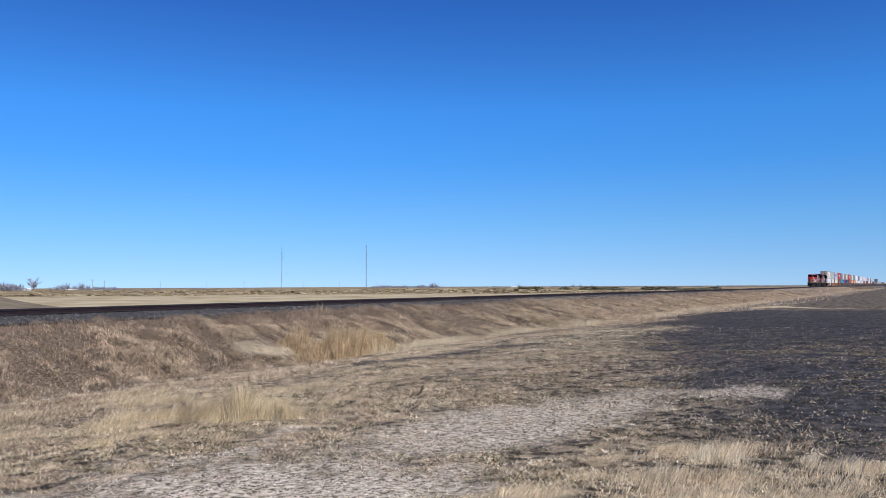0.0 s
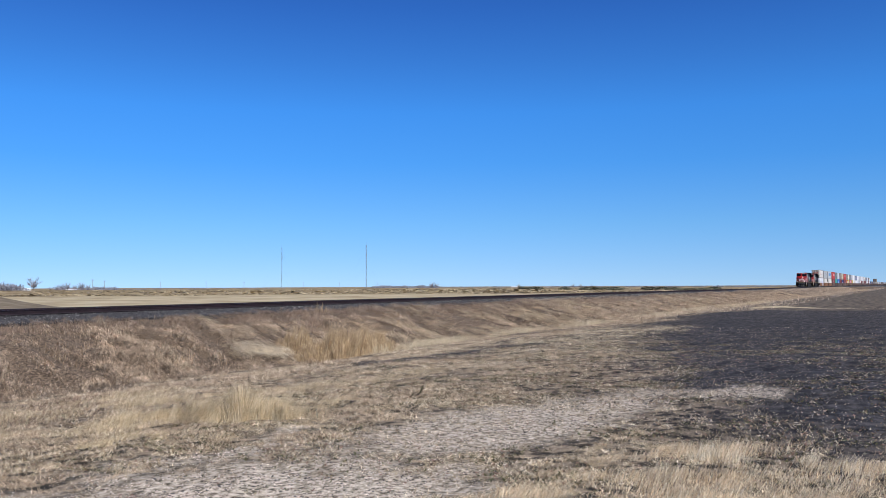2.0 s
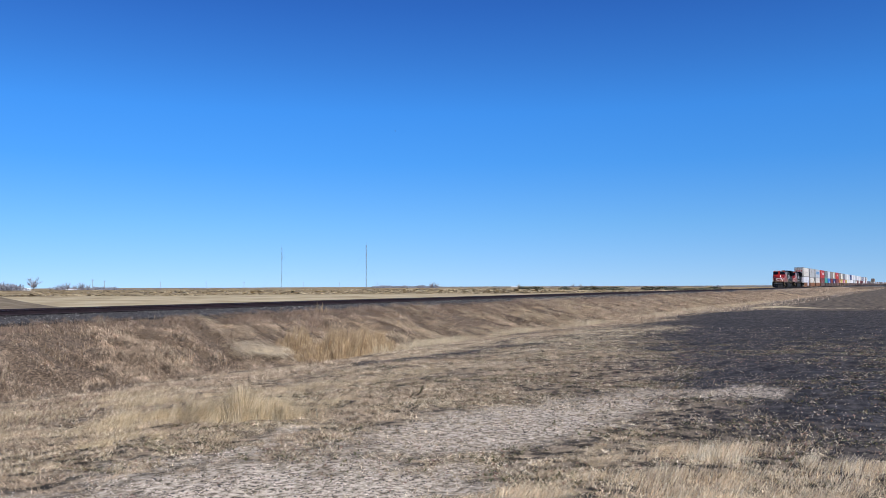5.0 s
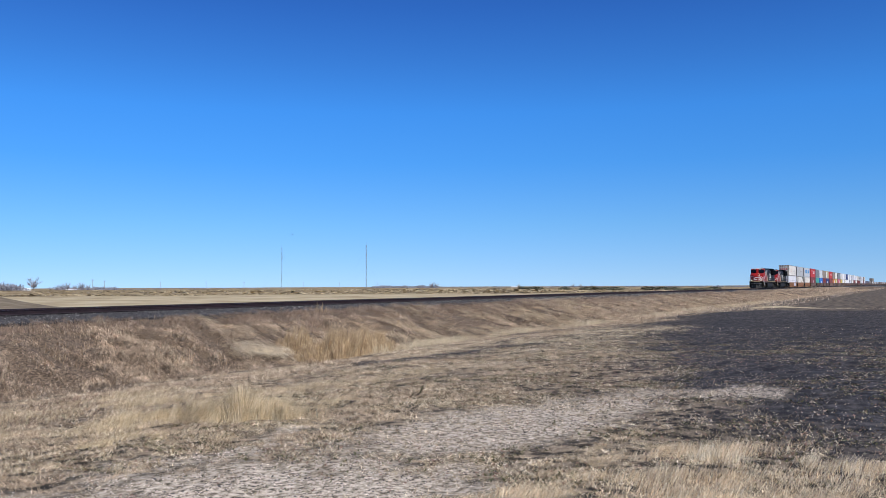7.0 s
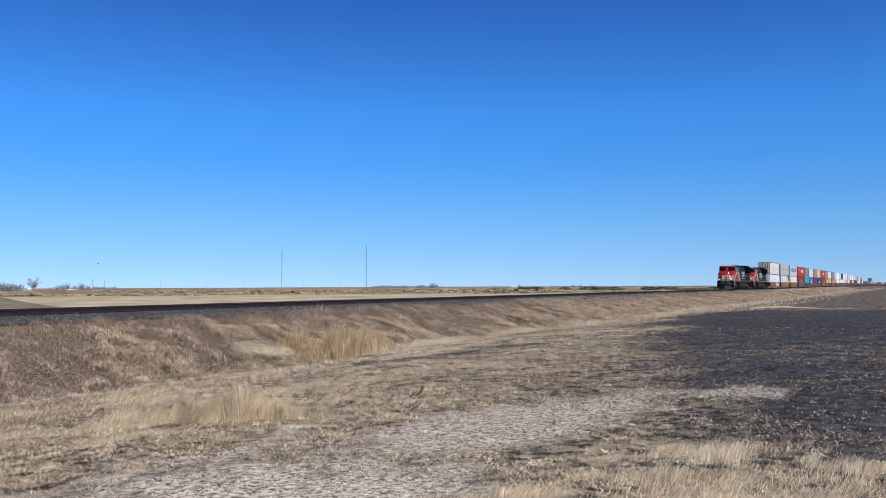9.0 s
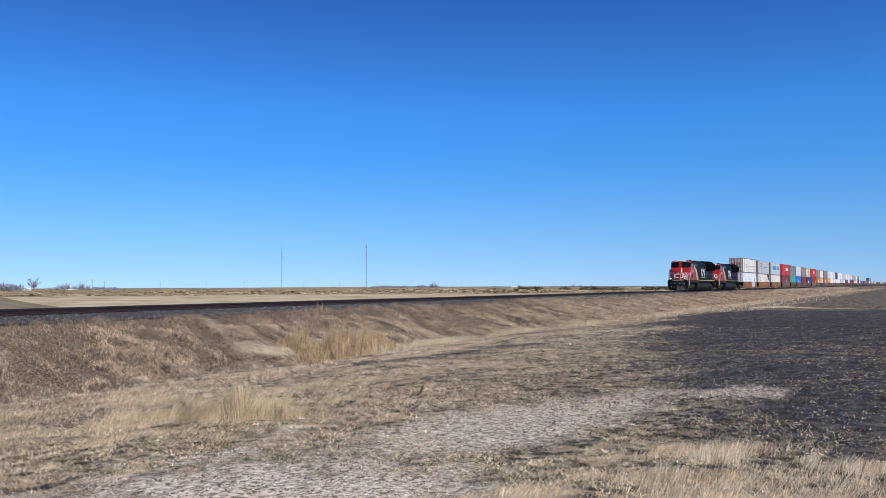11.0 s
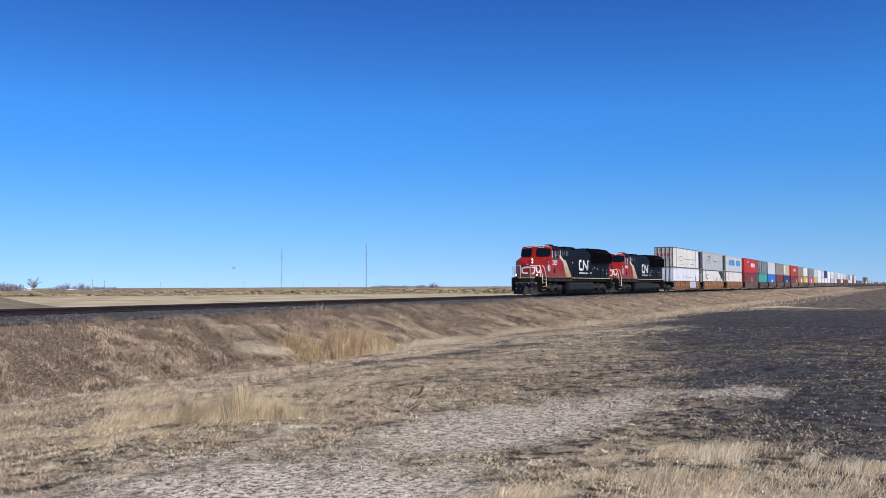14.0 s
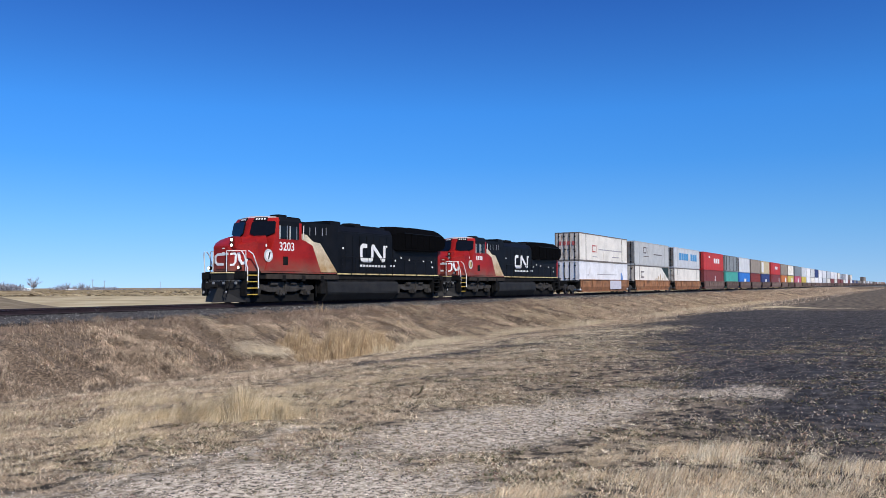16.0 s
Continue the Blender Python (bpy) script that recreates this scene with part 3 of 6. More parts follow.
    bmesh.ops.bevel(bm, geom=list(bm.edges), offset=0.03, segments=2, affect="EDGES", clamp_overlap=True)
    cab = part("cab", bm, RED, loco, "red driver's cab")
    bm = hull(bmesh.new(), [[(3.70, -0.2, 4.42), (4.1, -1.33, 4.42), (5.98, -1.33, 4.42), (5.98, 1.33, 4.42), (4.1, 1.33, 4.42), (3.70, 0.2, 4.42)], [(3.85, -0.2, 4.53), (4.2, -1.0, 4.51), (5.98, -1.0, 4.54), (5.98, 1.0, 4.54), (4.2, 1.0, 4.51), (3.85, 0.2, 4.53)]])
    part("cab_roof", bm, ROOFSHEEN, cab, "red roof coloured pale for its sky sheen")
    part("roof_hump", box((4.4, 5.1, -1.22, -0.62, 4.40, 4.62), (5.1, 6.05, -1.30, 1.30, 4.40, 4.53), bevel=0.03), BLACK, cab, "black rear half of the cab roof")
    part("roof_unit", box((5.35, 6.35, -0.85, 0.85, 4.3, 4.56), bevel=0.05), BLACK, cab, "black roof unit")
    for s in (-1, 1):
        a, b, c, d = rings[1][0 if s < 0 else 4], rings[1][1 if s < 0 else 5], rings[2][1 if s < 0 else 5], rings[2][0 if s < 0 else 4]
        shape = [(0.02, 0.30), (0.36, 0.0), (0.50, 0.0), (0.97, 0.30), (0.96, 0.90), (0.90, 0.97), (0.08, 0.97), (0.02, 0.90)]
        shape = shape if s < 0 else [(1 - u, v) for u, v in shape[::-1]]
        part("windscreen", plate(bmesh.new(), [a, b, c, d], 0, 1, 0, 1, 0.075, 0.12, outline=shape), GLASS, cab, "dark windscreen pane with angled lower edge")
        a, b, c, d = rings[2][0 if s < 0 else 4], rings[2][1 if s < 0 else 5], rings[3][1 if s < 0 else 5], rings[3][0 if s < 0 else 4]
        u0, u1 = (0.03, 0.60) if s < 0 else (0.40, 0.97)
        board = part("number_board", plate(bmesh.new(), [a, b, c, d], u0, u1, 0.05, 0.95, 0.03, 0.1), BLACK, cab, "black number board")
        for k in range(4):
            w = u0 + (u1 - u0) * (0.14 + 0.2 * k)
            part("number_bar", plate(bmesh.new(), [a, b, c, d], w, w + (u1 - u0) * 0.11, 0.28, 0.72, 0.034, 0.01), WHITE, board)
        part("upper_side", box((4.14, 5.74, s * 1.475, s * 1.508, 3.32, 4.26), bevel=0.004), BLACK, cab, "black upper cab side")
        part("roof_side", prism(bmesh.new(), [(s * 1.488, 4.235), (s * 1.503, 4.235), (s * 1.385, 4.46), (s * 1.365, 4.46)], "x", 4.22, 5.97), BLACK, cab, "black roof edge over the side windows")
        for x0, x1 in ((4.2, 4.72), (5.0, 5.5)):
            pane = part("side_window", box((x0, x1, s * 1.505, s * 1.518, 3.36, 3.98), bevel=0.004), GLASS, cab, "dark side window")
            for xa in (x0 - 0.05, x1):
                part("window_post", box((xa, xa + 0.05, s * 1.505, s * 1.53, 3.30, 4.02)), WHITE if xa < x0 else GALVANISED, pane, "pale window post")
        part("vent_panel", box((4.45, 4.85, s * 1.5, s * 1.512, 1.95, 2.4), bevel=0.006), GRIME, cab, "dark louvred vent panel")
        emblem = part("round_emblem", rod(bmesh.new(), (3.32, s * 1.50, 2.42), (3.32, s * 1.51, 2.42), 0.33, 28), EMBLEM, cab, "pale grey round emblem")
        part("emblem_centre", rod(bmesh.new(), (3.33, s * 1.51, 2.42), (3.33, s * 1.514, 2.42), 0.23, 20), WHITE if readable else REFLECTIVE, emblem)
        part("emblem_bar", prism(bmesh.new(), [(3.27, 2.24), (3.35, 2.2), (3.47, 2.58), (3.37, 2.6)], "y", s * 1.512, s * 1.518), GRIME, emblem)
        part("small_mark", box((3.1, 3.2, s * 1.5, s * 1.506, 2.86, 3.0)), WHITE, cab)
    if readable:
        number_on(cab, "3203", 4.75, -1.503, 2.72, 0.62, WHITE)
    else:
        for k in range(4):
            part("number_bar", box((4.25 + 0.28 * k, 4.42 + 0.28 * k, -1.508, -1.5, 2.78, 3.10)), WHITE, cab)
    # equipment cabinet behind the cab, with the cream slanting stripe
    part("equipment_cabinet", box((6.0, 9.3, -1.46, 1.46, 1.6, 4.33), bevel=0.05), BLACK, loco, "black equipment cabinet")
    for s in (-1, 1):
        a, b = s * 1.46, s * 1.468
        bm = prism(bmesh.new(), [(6.0, 1.62), (7.68, 1.62), (6.95, 3.05), (6.3, 3.30), (6.0, 3.34)], "y", a, b)
        part("red_panel", bm, RED, loco, "red painted side panel")
        bm = prism(bmesh.new(), [(7.68, 1.62), (9.18, 1.62), (7.62, 3.22), (6.98, 3.28), (6.46, 3.62), (6.0, 3.68), (6.0, 3.34), (6.3, 3.30), (6.95, 3.05)], "y", a, b)
        part("slanted_stripe", bm, CREAM, loco, "dusty cream slanted stripe")
        for x, z in ((6.65, 3.62), (7.15, 3.66), (7.75, 3.64), (8.1, 3.7)):
            part("grab_iron", rod(bmesh.new(), (x, s * 1.5, z), (x, s * 1.5, z + 0.42), 0.02, 6), GALVANISED, loco, "pale grab iron")
        part("cab_handrail", rod(bmesh.new(), (6.05, s * 1.56, 3.4), (6.05, s * 1.56, 4.1), 0.022), WHITE, loco)
    # engine hood
    bm = prism(bmesh.new(), [(-1.28, 1.6), (-1.28, 4.02), (-1.02, 4.36), (1.02, 4.36), (1.28, 4.02), (1.28, 1.6)], "x", 9.3, 15.298, bevel=0.04)
    hood = part("engine_hood", bm, BLACK, loco, "black engine hood")
    for s in (-1, 1):
        for k in range(8):
            part("hood_door", box((9.45 + 0.73 * k, 10.08 + 0.73 * k, s * 1.28, s * 1.295, 1.75, 3.85), bevel=0.006), BLACK, hood)
    part("roof_box", box((9.2, 10.3, -0.9, 0.9, 4.3, 4.62), (10.6, 11.1, -0.6, 0.6, 4.3, 4.5), (11.6, 14.9, -0.95, 0.95, 4.3, 4.52), bevel=0.05), BLACK, hood, "black roof hatches")
    part("exhaust_stack", box((12.0, 13.1, -0.35, 0.35, 4.5, 4.68), bevel=0.03), GRIME, hood)
    # radiator cab with overhanging wings
    part("rear_hood", box((15.3, 21.1, -1.28, 1.28, 1.6, 3.9), bevel=0.04), BLACK, loco, "black rear hood")
    part("rear_end", box((21.1, 21.5, -1.28, 1.28, 1.6, 3.75), bevel=0.05), RED, loco, "red rear hood end")
    bm = bmesh.new()
    hull(bm, [[(x, -w, z0), (x, -w, z1), (x, -0.68 * w, z2), (x, 0.68 * w, z2), (x, w, z1), (x, w, z0)] for x, w, z0, z1, z2 in
              ((15.3, 1.285, 3.20, 4.10, 4.36), (15.7, 1.45, 3.10, 4.22, 4.52), (16.2, 1.60, 3.14, 4.28, 4.66), (18.4, 1.62, 3.16, 4.30, 4.70), (20.9, 1.60, 3.22, 4.28, 4.66), (21.6, 1.52, 3.48, 4.18, 4.54), (21.95, 1.40, 3.78, 4.04, 4.38))])
    wings = part("radiator_housing", bm, GRILLE, loco, "black overhanging radiator housing")
    for s in (-1, 1):
        for k in range(6):
            part("radiator_grille", box((16.28 + 0.77 * k, 16.99 + 0.77 * k, s * 1.59, s * 1.632, 3.30, 4.20), bevel=0.008), GRILLE, wings, "dark radiator mesh")
        part("wing_edge", box((16.2, 20.9, s * 1.58, s * 1.645, 4.22, 4.28), bevel=0.01), BLACK, wings)
    for x in (16.8, 18.3, 19.8):
        part("fan_cover", rod(bmesh.new(), (x, 0, 4.64), (x, 0, 4.72), 0.62, 24), GRIME, wings)
    # plain blocks of the painted device and its line of bars
    for s in (-1, 1):
        y0, y1 = s * 1.296, s * 1.304
        device = [(12.42, 3.27), (12.0, 3.28), (11.84, 3.18), (11.80, 3.0), (11.80, 2.62), (11.86, 2.47), (12.02, 2.41), (12.78, 2.41), (12.92, 2.48), (12.97, 2.64), (12.97, 3.14), (13.03, 3.26), (13.14, 3.26), (13.24, 3.14), (14.0, 2.52), (14.10, 2.44), (14.24, 2.46), (14.30, 2.58), (14.32, 3.36)]
        bm = ribbon(bmesh.new(), device, 0.25, lambda x, z, h: (x, h, z), y0, y1)
        part("painted_device", bm, WHITE, loco, "white painted geometric device")
        bm = bmesh.new()
        for k in range(9):
            boxes_of(bm, (11.7 + 0.315 * k, 11.9 + 0.315 * k, y0, y1, 2.0, 2.13))
        tagged(part("lettering", bm, WHITE, loco, "row of small white bars"), kind="stuff")
        bm = bmesh.new()
        for x, z in ((9.9, 3.0), (14.5, 3.25), (14.3, 2.9), (15.5, 2.4), (15.0, 2.05), (15.35, 2.05), (16.2, 2.6), (17.2, 2.5), (19.0, 2.45), (20.1, 2.4), (20.2, 2.05)):
            boxes_of(bm, (x, x + 0.14, y0, y1 + s * (0.17 if x < 9.3 else 0.0), z, z + 0.12))
        tagged(part("stencilling", bm, WHITE, loco, "small white stencilled marks"), kind="stuff")
    # tank, steps, rails
    tank = prism(bmesh.new(), [(-1.46, 1.10), (1.46, 1.10), (1.5, 1.04), (1.5, 0.46), (1.12, 0.02), (-1.12, 0.02), (-1.5, 0.46), (-1.5, 1.04)], "x", 8.25, 15.6, bevel=0.05)
    part("fuel_tank", tank, TANKPAINT, loco, "dusty dark fuel tank")
    part("underbody", box((2.0, 21.3, -0.55, 0.55, 0.95, 1.25), (7.7, 16.0, -1.25, 1.25, 1.1, 1.3), bevel=0.02), GRIME, loco, "dark underbody")
    for s in (-1, 1):
        part("air_reservoir", rod(bmesh.new(), (8.3, s * 1.25, 1.12), (15.4, s * 1.25, 1.12), 0.13, 12), GRIME, loco)
    loco_truck(loco, 4.75)
    loco_truck(loco, 17.95)
    for s in (-1, 1):
        for x0 in (1.78, 20.2):
            for k in range(4):
                z = 0.42 + 0.32 * k
                step = part("step", box((x0, x0 + 0.75, s * 1.18, s * 1.50, z, z + 0.04), bevel=0.006), GRIME, loco)
                part("step_edge", box((x0, x0 + 0.75, s * 1.50, s * 1.512, z, z + 0.05)), YELLOW if x0 < 10 else GRIME, step, "grimy yellow step edge" if x0 < 10 else "")
            part("stepwell", box((x0 - 0.06, x0 - 0.02, s * 1.1, s * 1.5, 0.38, 1.5), (x0 + 0.77, x0 + 0.81, s * 1.1, s * 1.5, 0.38, 1.5), (x0, x0 + 0.75, s * 1.1, s * 1.14, 0.4, 1.5)), GRIME, loco)
        bm = bmesh.new()
        for a, b in (((1.85, 1.45, 1.0), (1.85, 1.45, 1.75)), ((1.85, 1.45, 1.75), (1.70, 1.36, 2.4)), ((1.70, 1.36, 2.4), (1.62, 1.26, 2.6)), ((2.55, 1.53, 0.75), (2.55, 1.53, 1.7)), ((2.55, 1.53, 1.7), (2.2, 1.5, 2.45)), ((2.2, 1.5, 2.45), (1.95, 1.42, 2.62))):
            rod(bm, (a[0], s * a[1], a[2]), (b[0], s * b[1], b[2]), 0.03)
        part("step_handrail", bm, WHITE, loco, "white bent step handrail")
        bm = bmesh.new()
        for k in range(9):
            rod(bm, (9.6 + 1.35 * k, s * 1.5, 1.58), (9.6 + 1.35 * k, s * 1.5, 2.55), 0.016, 6)
        rod(bm, (9.6, s * 1.5, 2.55), (20.4, s * 1.5, 2.55), 0.016, 6)
        part("walkway_rail", bm, BLACK, loco, "black walkway handrail")
    for s in (-1, 1):
        bm = bmesh.new()
        for x, y in ((1.43, 0.46), (2.0, 1.2)):
            rod(bm, (x, s * y, 1.56), (x, s * y, 2.62), 0.022, 6)
        rod(bm, (1.43, s * 0.46, 2.62), (2.0, s * 1.2, 2.62), 0.022, 6)
        part("front_handrail", bm, WHITE, loco, "white front handrail")
    bm = prism(bmesh.new(), [(1.4, -0.5), (1.97, -1.3), (3.0, -1.45), (3.0, 1.45), (1.97, 1.3), (1.4, 0.5)], "z", 1.48, 1.56, bevel=0.01)
    part("front_platform", bm, GRIME, loco, "front platform")
    bm = bmesh.new()
    for p, q in (((1.39, -0.5), (1.39, 0.5)), ((1.39, -0.5), (1.96, -1.31)), ((1.39, 0.5), (1.96, 1.31))):
        rod(bm, (*p, 1.52), (*q, 1.52), 0.035, 4)
    part("platform_edge", bm, REFLECTIVE, loco, "yellowed platform edge")
    return loco


train = []      # things and their place behind the leading coupler
for k in range(2):
    train.append((locomotive(k == 0), 22.3 * k, 0.0, 0.0))



# ---- wagons and containers ----
def ribbed_box(bm, length, width, tall, pitch, depth):
    """A box whose long sides are folded into shallow vertical ribs."""
    n = max(4, int(length / pitch))
    for s in (-1, 1):
        pts = []
        for k in range(n):
            x0 = length * k / n
            step = length / n
            pts += [(x0, 0), (x0 + 0.25 * step, 0), (x0 + 0.5 * step, -depth), (x0 + 0.75 * step, -depth)]
        pts.append((length, 0))
        lo = [bm.verts.new((x, s * (width / 2 - 0.005 + d), 0.12)) for x, d in pts]
        hi = [bm.verts.new((x, s * (width / 2 - 0.005 + d), tall - 0.10)) for x, d in pts]
        for i in range(len(pts) - 1):
            q = (lo[i], lo[i + 1], hi[i + 1], hi[i])
            bm.faces.new(q if s < 0 else q[::-1])
    boxes_of(bm, (0.02, length - 0.02, -width / 2 + 0.06, width / 2 - 0.06, 0.05, tall - 0.03))
    return bm


def container_meshes(name, c, length, tall, frame_c=None, door_c=None):
    w = 2.59 if length > 13 else 2.44
    paint = plain(name + " paint", c, 0.6, 0.12, scale=0.9, fine=9, bump=0.03)
    if min(c) > 0.4:
        stained(paint, (0.34, 0.22, 0.13), 0.6, (1.6, 1.6, 0.5), 0.62, 0.76)
        stained(paint, (0.46, 0.42, 0.36), 0.4, (0.35, 0.35, 0.6), 0.5, 0.75)
    else:
        stained(paint, tuple(0.55 * v + 0.04 for v in c), 0.7, (1.0, 1.0, 0.4), 0.5, 0.72)
    edge = plain(name + " frame", frame_c or tuple(v * 0.85 for v in c), 0.6, 0.2, scale=3, bump=0.03)
    body = mesh_of("body", ribbed_box(bmesh.new(), length, w, tall, 0.61 if length > 13 else 0.28, 0.005 if length > 13 else 0.036), paint, False)
    bm = bmesh.new()
    for s in (-1, 1):
        y0, y1 = s * (w / 2 - 0.1), s * w / 2
        boxes_of(bm, (0, 0.12, y0, y1, 0, tall), (length - 0.12, length, y0, y1, 0, tall), (0, length, y0, y1, 0, 0.15), (0, length, y0, y1, tall - 0.11, tall))
        if length > 13:
            boxes_of(bm, (1.95, 2.1, y0, y1 + s * 0.004, 0, tall), (length - 2.1, length - 1.95, y0, y1 + s * 0.004, 0, tall))
    boxes_of(bm, (0, 0.1, -w / 2, w / 2, 0, 0.15), (0, 0.1, -w / 2, w / 2, tall - 0.12, tall), (length - 0.1, length, -w / 2, w / 2, 0, 0.15), (length - 0.1, length, -w / 2, w / 2, tall - 0.12, tall))
    frame_me = mesh_of("corner_frame", bm, edge, False)
    door = mesh_of("door", box((-0.01, 0.03, 0.02, w / 2 - 0.1, 0.16, tall - 0.13), bevel=0.01), stained(plain(name + " end", door_c, 0.7, 0.3, scale=2), (0.17, 0.09, 0.05), 0.8, (2, 2, 1.2), 0.52, 0.66) if door_c else paint, False)
    bm = rod(bmesh.new(), (-0.04, 0, 0.1), (-0.04, 0, tall - 0.08), 0.035, 6)
    boxes_of(bm, (-0.06, -0.005, -0.06, 0.06, 0.9, 1.0), (-0.06, -0.005, -0.22, 0.03, 1.15, 1.22), (-0.07, -0.005, -0.07, 0.07, 0.3, 0.42), (-0.07, -0.005, -0.07, 0.07, tall - 0.5, tall - 0.38))
    rods = mesh_of("lock_rod", bm, GRIME, False)
    return body, frame_me, door, rods, w


def container(kind, label, x, z, length, tall):
    body, frame_me, door, rods, w = kind
    ob = tagged(new("shipping_container"), label, "container", "containers stacked on the train")
    part("body", body, None, ob)
    part("corner_frame", frame_me, None, ob)
    for s in (1, -1):
        leaf = part("door", door, None, ob, "", Matrix.Identity(4) if s > 0 else pose(0.02, 0, 0, 0, 0, 0) @ Matrix.Diagonal((1, -1, 1, 1)))
        for y in (0.28, 0.85):
            part("lock_rod", rods, None, leaf, "dark steel lock rod", Matrix.Translation((0, y, 0)))
    train.append((ob, x, 0.0, z))
    return ob


def marking(ob, name, mat, label, *spans, shift=0.0):
    """Flat painted bars on the long sides of a container; a span is x0, x1, z0, z1."""
    for y in (-1.302 + shift, 1.296 - shift):
        for x0, x1, z0, z1 in spans:
            part(name, box((x0, x1, y, y + 0.006, z0, z1)), mat, ob, label)


WAGON_WHEEL = mesh_of("wheelset", wheelset(bmesh.new(), 0.46), WHEELSTEEL)


def wagon_mesh(length, well, paint):
    """Side sills, bulkheads and end platforms of a well wagon, its well starting behind its leading end."""
    a = (length - well) / 2
    bm = bmesh.new()
    for s in (-1, 1):
        prism(bm, [(a + 0.1, 1.38), (length - a - 0.1, 1.38), (length - a - 0.22, 0.70), (a + 0.22, 0.70)], "y", s * 1.37, s * 1.44)
        hull(bm, [[(a + 0.22, s * y, 0.70), (length - a - 0.22, s * y, 0.70), (length - a - 1.1, s * (y - 0.17), 0.22), (a + 1.1, s * (y - 0.17), 0.22)] for y in (1.37, 1.44)])
        boxes_of(bm, (a + 0.05, length - a - 0.05, s * 1.34, s * 1.50, 1.36, 1.44), (a + 0.8, length - a - 0.8, s * 1.25, s * 1.47, 0.18, 0.26))
        for k in range(6):
            x = a + 0.6 + (well - 1.2) * k / 5
            boxes_of(bm, (x - 0.04, x + 0.04, s * 1.44, s * 1.485, 0.72, 1.36))
    for k in range(4):
        x = a + well * (k + 0.5) / 4
        boxes_of(bm, (x - 0.4, x + 0.4, -1.38, 1.38, 0.18, 0.30))
    return mesh_of("well_body", bm, paint, False)


def wagon_end(length, well):
    """The bulkhead and end platform over a truck, coloured dark for the shade between wagons."""
    a = (length - well) / 2
    bm = boxes_of(bmesh.new(), (a + 0.0, a + 0.12, -1.36, 1.36, 0.5, 1.34), (0.1, a + 0.002, -0.5, 0.5, 0.85, 1.152), (0.15, a + 0.004, -1.3, 1.3, 1.15, 1.22))
    return mesh_of("end_platform", bm, GRIME, False)


def truck_mesh():
    bm = bmesh.new()
    for s in (-1, 1):
        prism(bm, [(-1.1, 0.62), (-0.5, 0.86), (0.5, 0.86), (1.1, 0.62), (1.1, 0.42), (0.6, 0.46), (0.35, 0.26), (-0.35, 0.26), (-0.6, 0.46), (-1.1, 0.42)], "y", s * 0.95, s * 1.07, bevel=0.015)
        for q in (-0.2, 0.0, 0.2):
            rod(bm, (q, s * 1.05, 0.32), (q, s * 1.05, 0.6), 0.07, 8)
    boxes_of(bm, (-0.25, 0.25, -1.1, 1.1, 0.55, 0.8))
    return mesh_of("truck_frame", bm, TRUCK, False)


WAGON_TRUCK = truck_mesh()
RUSTY = wagon_mesh(19.15, 16.5, WELLRUST)
BODIES = {53: wagon_mesh(19.15, 16.5, WELLDULL), 40: wagon_mesh(13.9, 12.5, WELLDULL)}
ENDS = {53: wagon_end(19.15, 16.5), 40: wagon_end(13.9, 12.5)}
PITCH = {53: 19.15, 40: 13.9}
LEN = {53: 16.15, 40: 12.19}
PATCH = plain("pale repainted patch", (0.55, 0.53, 0.58), 0.6, 0.15)


def well_wagon(size, x, rusty):
    car = tagged(new("well_wagon"), "rust-brown intermodal well wagon" if rusty else "grimy grey-brown intermodal well wagon", "wagon", "well wagons of the train")
    part("well_body", RUSTY if rusty else BODIES[size], None, car, "faded rust-brown well sides" if rusty else "grimy grey-brown well sides")
    for m in (Matrix.Identity(4), pose(PITCH[size], 0, 0, 0, 0, 180)):
        part("end_platform", ENDS[size], None, car, "end platform darkened to stand for shade between wagons", m)
    part("truck_frame", WAGON_TRUCK, None, car, "grey cast truck", pose(0.0, 0, 0))
    for dx in (-0.88, 0.88):
        w = part("wheelset", WAGON_WHEEL, None, car, "steel wheelset", pose(dx, 0, 0.46))
        if x < 190:
            turning.append((w, 0.46))
    train.append((car, x, 0.0, 0.0))
    return car


PAINTS = {
    "chalk": (0.76, 0.72, 0.64), "frost": (0.77, 0.77, 0.78), "pale_grey": (0.47, 0.48, 0.47), "ice": (0.55, 0.57, 0.59), "red": (0.52, 0.035, 0.03), "maroon": (0.20, 0.035, 0.03),
    "slate": (0.22, 0.24, 0.25), "teal": (0.06, 0.33, 0.28), "blue": (0.03, 0.17, 0.52), "taupe": (0.27, 0.23, 0.19), "tan": (0.50, 0.42, 0.27), "navy": (0.03, 0.05, 0.16), "orange": (0.50, 0.16, 0.05), "yellow": (0.58, 0.45, 0.10), "pink": (0.55, 0.10, 0.16)}
WORDS = {"chalk": "chalk white", "frost": "bright white", "pale_grey": "pale grey", "ice": "icy grey", "red": "bright red", "maroon": "dull maroon", "slate": "slate grey", "teal": "teal green", "blue": "mid blue", "taupe": "grey-brown", "tan": "sandy tan", "navy": "navy blue", "orange": "rusty orange", "yellow": "faded yellow", "pink": "faded pinkish red"}
made_kinds = {}


def kind_of(paint, size):
    if (paint, size) not in made_kinds:
        edge = (0.16, 0.14, 0.12) if paint == "chalk" else None
        made_kinds[paint, size] = container_meshes(paint + str(size), PAINTS[paint], LEN[size], 2.90, edge, (0.15, 0.15, 0.145) if paint in ("pale_grey", "ice") else (0.55, 0.50, 0.43) if paint == "chalk" else None)
    return made_kinds[paint, size]


